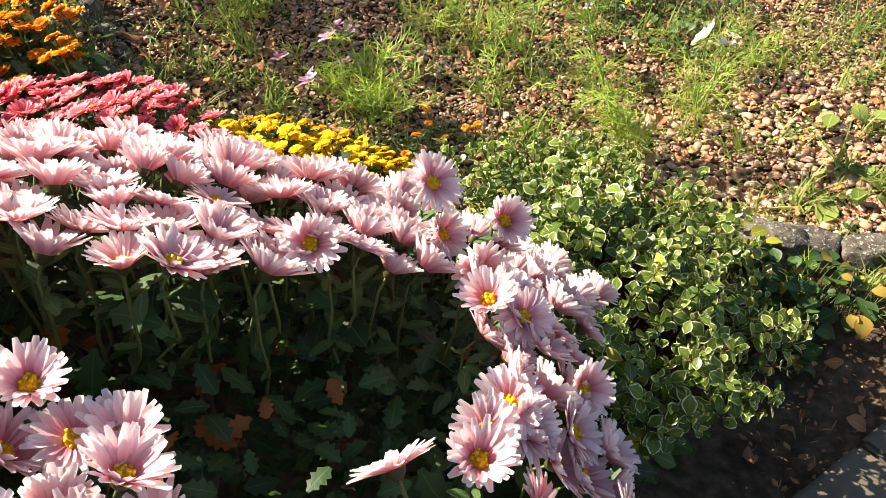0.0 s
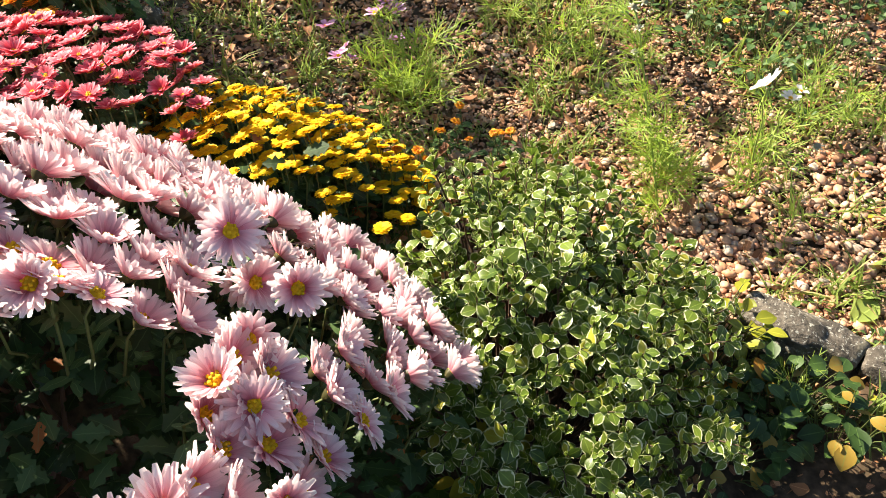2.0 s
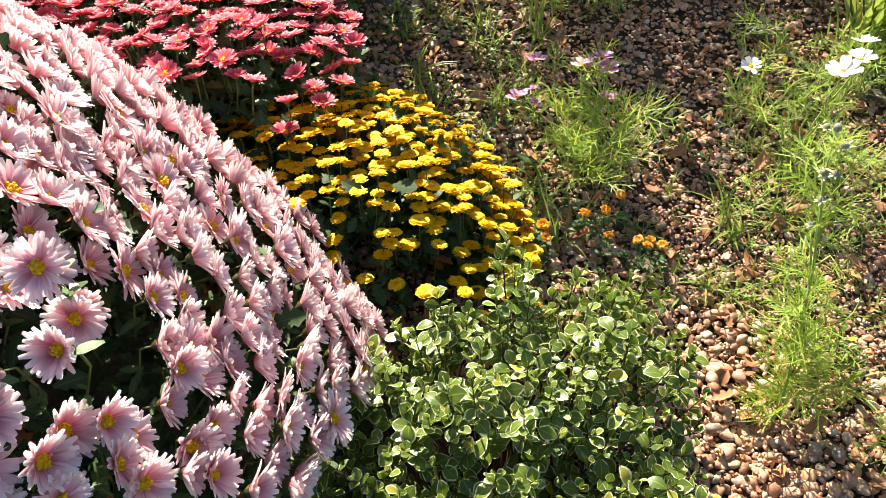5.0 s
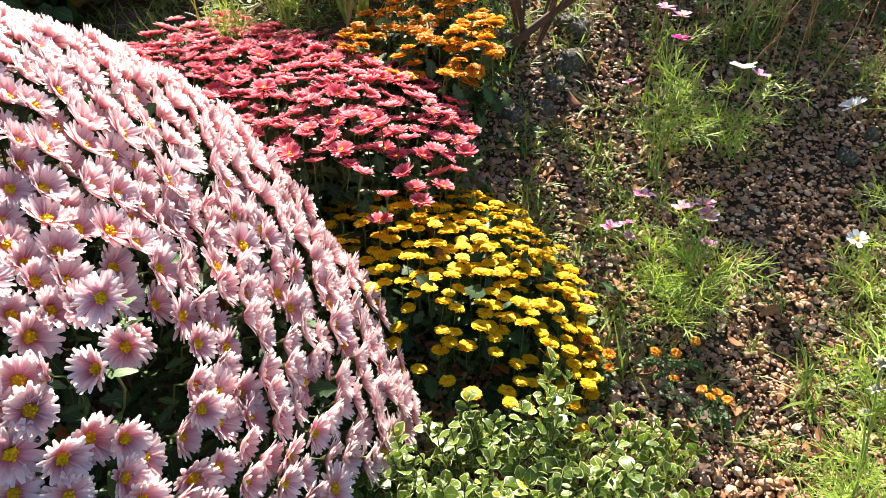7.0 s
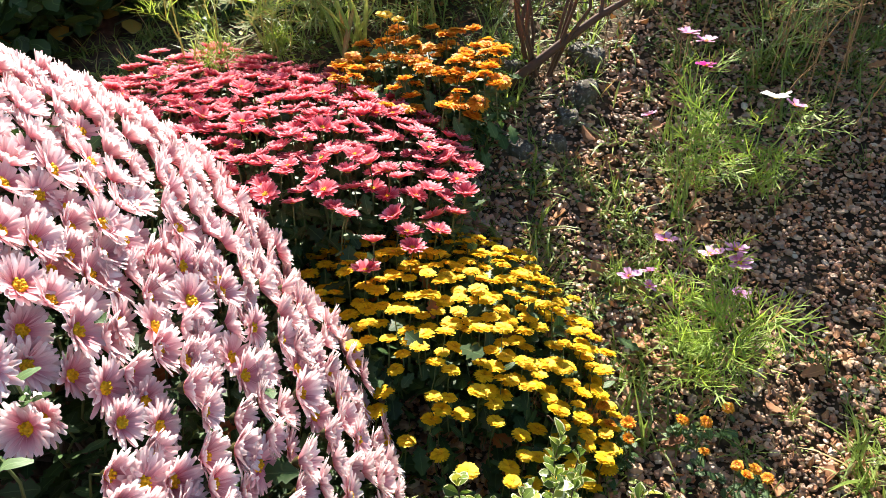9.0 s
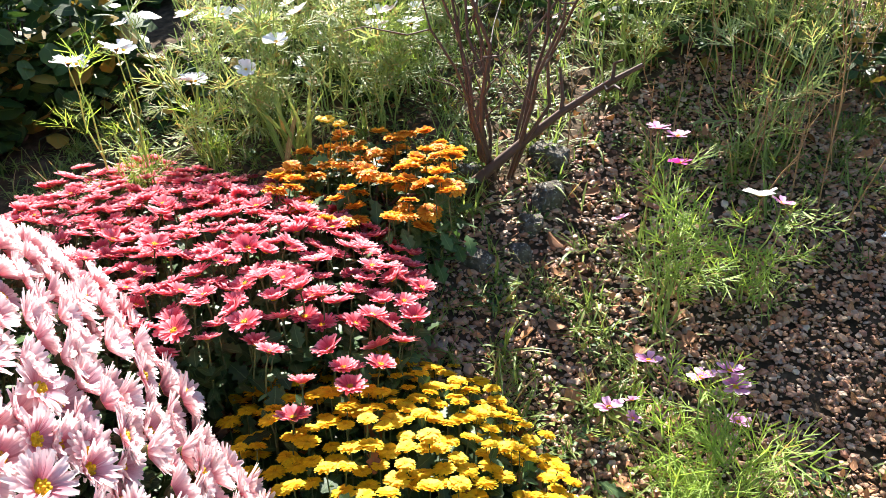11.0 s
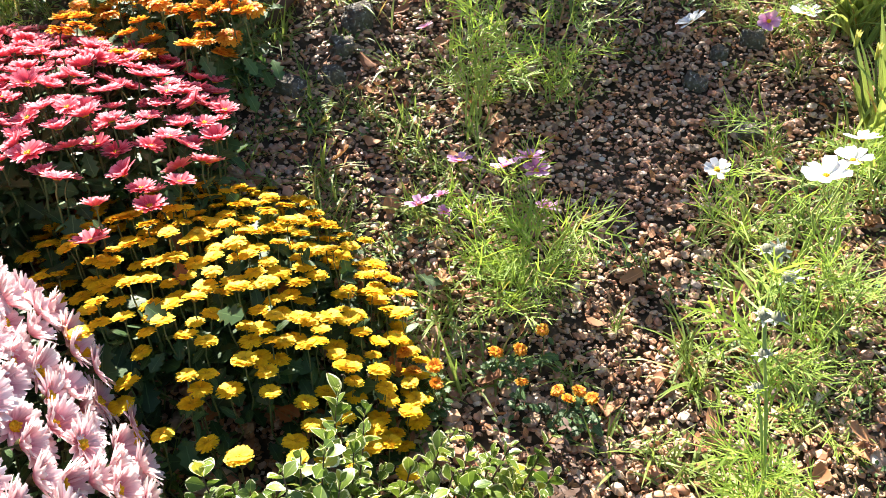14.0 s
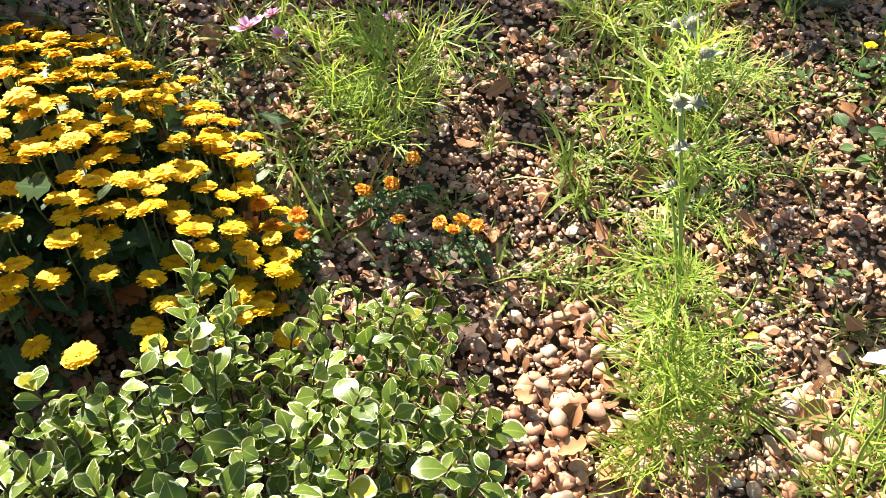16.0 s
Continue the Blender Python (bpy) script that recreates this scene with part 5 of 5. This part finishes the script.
def hedge(cx, cy, rx, ry, h, n, seed, name="hedge_bush", label="dense dark green bush with a few yellowing leaves", size=1.0):
    g = np.random.default_rng(seed)
    ob = thing(name, label, "bush", (cx, cy, float(land(cx, cy))))
    ms, st = [], []
    for i in range(n):
        a, q = g.uniform(0, 6.28), math.sqrt(g.random())
        x, y = rx * q * math.cos(a), ry * q * math.sin(a)
        z = h * (1 - 0.5 * q * q) * g.uniform(0.05, 1.0) * (1 + 0.3 * noise.noise((x * 4 + seed, y * 4, 0)))
        z += float(land(cx + x, cy + y) - land(cx, cy))
        ms.append(mat4(rot(g.uniform(-0.8, 0.8), g.uniform(-0.8, 0.8), g.uniform(0, 6.28)), (x, y, z), size * g.uniform(0.8, 1.6)))
        if i % 25 == 0:
            st.append(tube(bent((x * 0.4, y * 0.4, -0.03), (x, y, z), 0.0, 5, 0.02, g), [0.007, 0.006, 0.005, 0.003, 0.002], 5))
    tagged(part("branch_growth", mesh_of("branch_growth", *joined(st), M_WOODY), ob), kind="stuff")
    tagged(part("foliage", mesh_of("foliage", *spread(HEDGE_LEAF, ms), M_HEDGE), ob, "dark green broad leaves"), kind="stuff")


for k, (x, y, rx, ry, h, n) in enumerate([(-2.25, 1.22, 0.28, 0.32, 0.42, 1200), (-2.15, 0.75, 0.3, 0.35, 0.36, 1200), (-3.1, 2.0, 0.4, 0.5, 0.4, 1500), (-2.9, 2.9, 0.5, 0.5, 0.5, 1500), (-2.4, 3.9, 0.6, 0.45, 0.55, 1500), (-1.5, 4.9, 0.6, 0.4, 0.6, 1500), (-0.2, 4.7, 0.7, 0.4, 0.6, 1300), (0.9, 4.4, 0.6, 0.4, 0.5, 1300), (1.8, 3.2, 0.5, 0.5, 0.5, 1300), (-3.4, 1.2, 0.5, 0.6, 0.4, 1300), (-2.9, 0.3, 0.4, 0.5, 0.35, 1200)]):
    hedge(x, y, rx, ry, h, n, 900 + k)


# low dark leaves added where the cosmos bed is only deep in shade
for k, (x, y, rx, ry, h) in enumerate([(-1.75, 2.0, 0.30, 0.2, 0.14), (-2.1, 2.1, 0.3, 0.3, 0.2), (-1.8, 2.45, 0.35, 0.25, 0.2), (-1.2, 2.65, 0.35, 0.22, 0.15), (-0.8, 2.95, 0.35, 0.22, 0.15), (-1.95, 1.62, 0.22, 0.2, 0.14)]):
    hedge(x, y, rx, ry, h, 420, 930 + k, "shade_foliage", "low dark leaves added to stand for the shade under the cosmos", 0.6)


# ---- gravel ----
def pebble_shape(seed, sub):
    bm = bmesh.new()
    bmesh.ops.create_icosphere(bm, subdivisions=sub, radius=0.5)
    V = np.array([v.co for v in bm.verts])
    F = np.array([[v.index for v in f.verts] for f in bm.faces])
    bm.free()
    g = np.random.default_rng(seed)
    ax = np.array([1.0, g.uniform(0.6, 0.9), g.uniform(0.32, 0.55)])
    k = np.array([1 + 0.42 * noise.noise(Vector(v) * 2.6 + Vector((seed * 3.7, 0, 0))) for v in V])
    return V * k[:, None] * ax * 1.1, F, V[:, :2] + 0.5


PEBBLES = [pebble_shape(k, 2) for k in range(8)]
CHIPS = [pebble_shape(k, 1) for k in range(8)]
g9 = np.random.default_rng(99)


def stone_free(x, y):
    return (y < 0.5) or (((x + 0.70) / 0.6) ** 2 + ((y - 0.46) / 0.52) ** 2 < 1) or (x < -0.95 and 1.3 < y < 2.9) or (x < -0.9 and y < 1.6) or (x < 0.85 and y < 0.98)


near_p, far_p, chips = [], [], []
for _ in range(54000):
    x, y = (g9.uniform(-1.05, 1.6), g9.uniform(0.5, 3.2)) if g9.random() < 0.87 else (g9.uniform(-1.8, 1.0), g9.uniform(2.9, 4.4))
    if stone_free(x, y) or x > 1.3 + 0.5 * noise.noise((y * 3, x * 3, 1)) or (y < 0.95 and g9.random() < 0.8):
        continue
    s = min(0.027, 0.0134 * math.exp(g9.normal(0, 0.42)))
    s *= 0.9 if y > 1.55 else 1.15
    R = rot(g9.normal(0, 0.25), g9.normal(0, 0.25), g9.uniform(0, 6.28))
    p = np.array([x, y, float(land(x, y)) - 0.008 + s * g9.uniform(0.0, 0.5)])
    item = (int(g9.integers(8)), mat4(R, p, s))
    if (x - 0.5) ** 2 + (y - 1.42) ** 2 < 0.125 ** 2 and len(near_p) < 300:
        near_p.append(item)
    elif y < 1.55 and x > 0.22:
        far_p.append(item)
    else:
        chips.append(item)
for name, shapes, items in (("gravel", PEBBLES, far_p), ("gravel_beyond", CHIPS, chips)):
    rest = joined([spread(shapes[k], [m for j, m in items if j == k]) for k in range(8)])
    tagged(part(name, mesh_of("gravel", *rest, M_PEB, name == "gravel"), ground, "rounded tan, brown and grey gravel"), kind="stuff")
octa = (np.array([(1, 0, 0), (0, 0.7, 0.1), (-1, 0.1, 0), (0.1, -0.8, 0), (0, 0, 0.55), (0, 0, -0.5)]) * 0.5, np.array([(0, 1, 4), (1, 2, 4), (2, 3, 4), (3, 0, 4), (1, 0, 5), (2, 1, 5), (3, 2, 5), (0, 3, 5)]), np.zeros((6, 2)))
grit = []
for _ in range(30000):
    x, y = g9.uniform(-1.05, 1.5), g9.uniform(0.95, 3.0)
    if not stone_free(x, y):
        grit.append(mat4(rot(g9.normal(0, 0.4), g9.normal(0, 0.4), g9.uniform(0, 6.28)), (x, y, float(land(x, y)) + g9.uniform(-0.006, 0.003)), g9.uniform(0.007, 0.016)))
tagged(part("grit", mesh_of("grit", *spread(octa, grit), M_PEB), ground, "fine brown grit between the gravel"), kind="stuff")
peb = [mesh_of("pebble", *t, M_PEB) for t in PEBBLES]
for k, m in near_p:
    part("pebble", peb[k], ground, "", m)
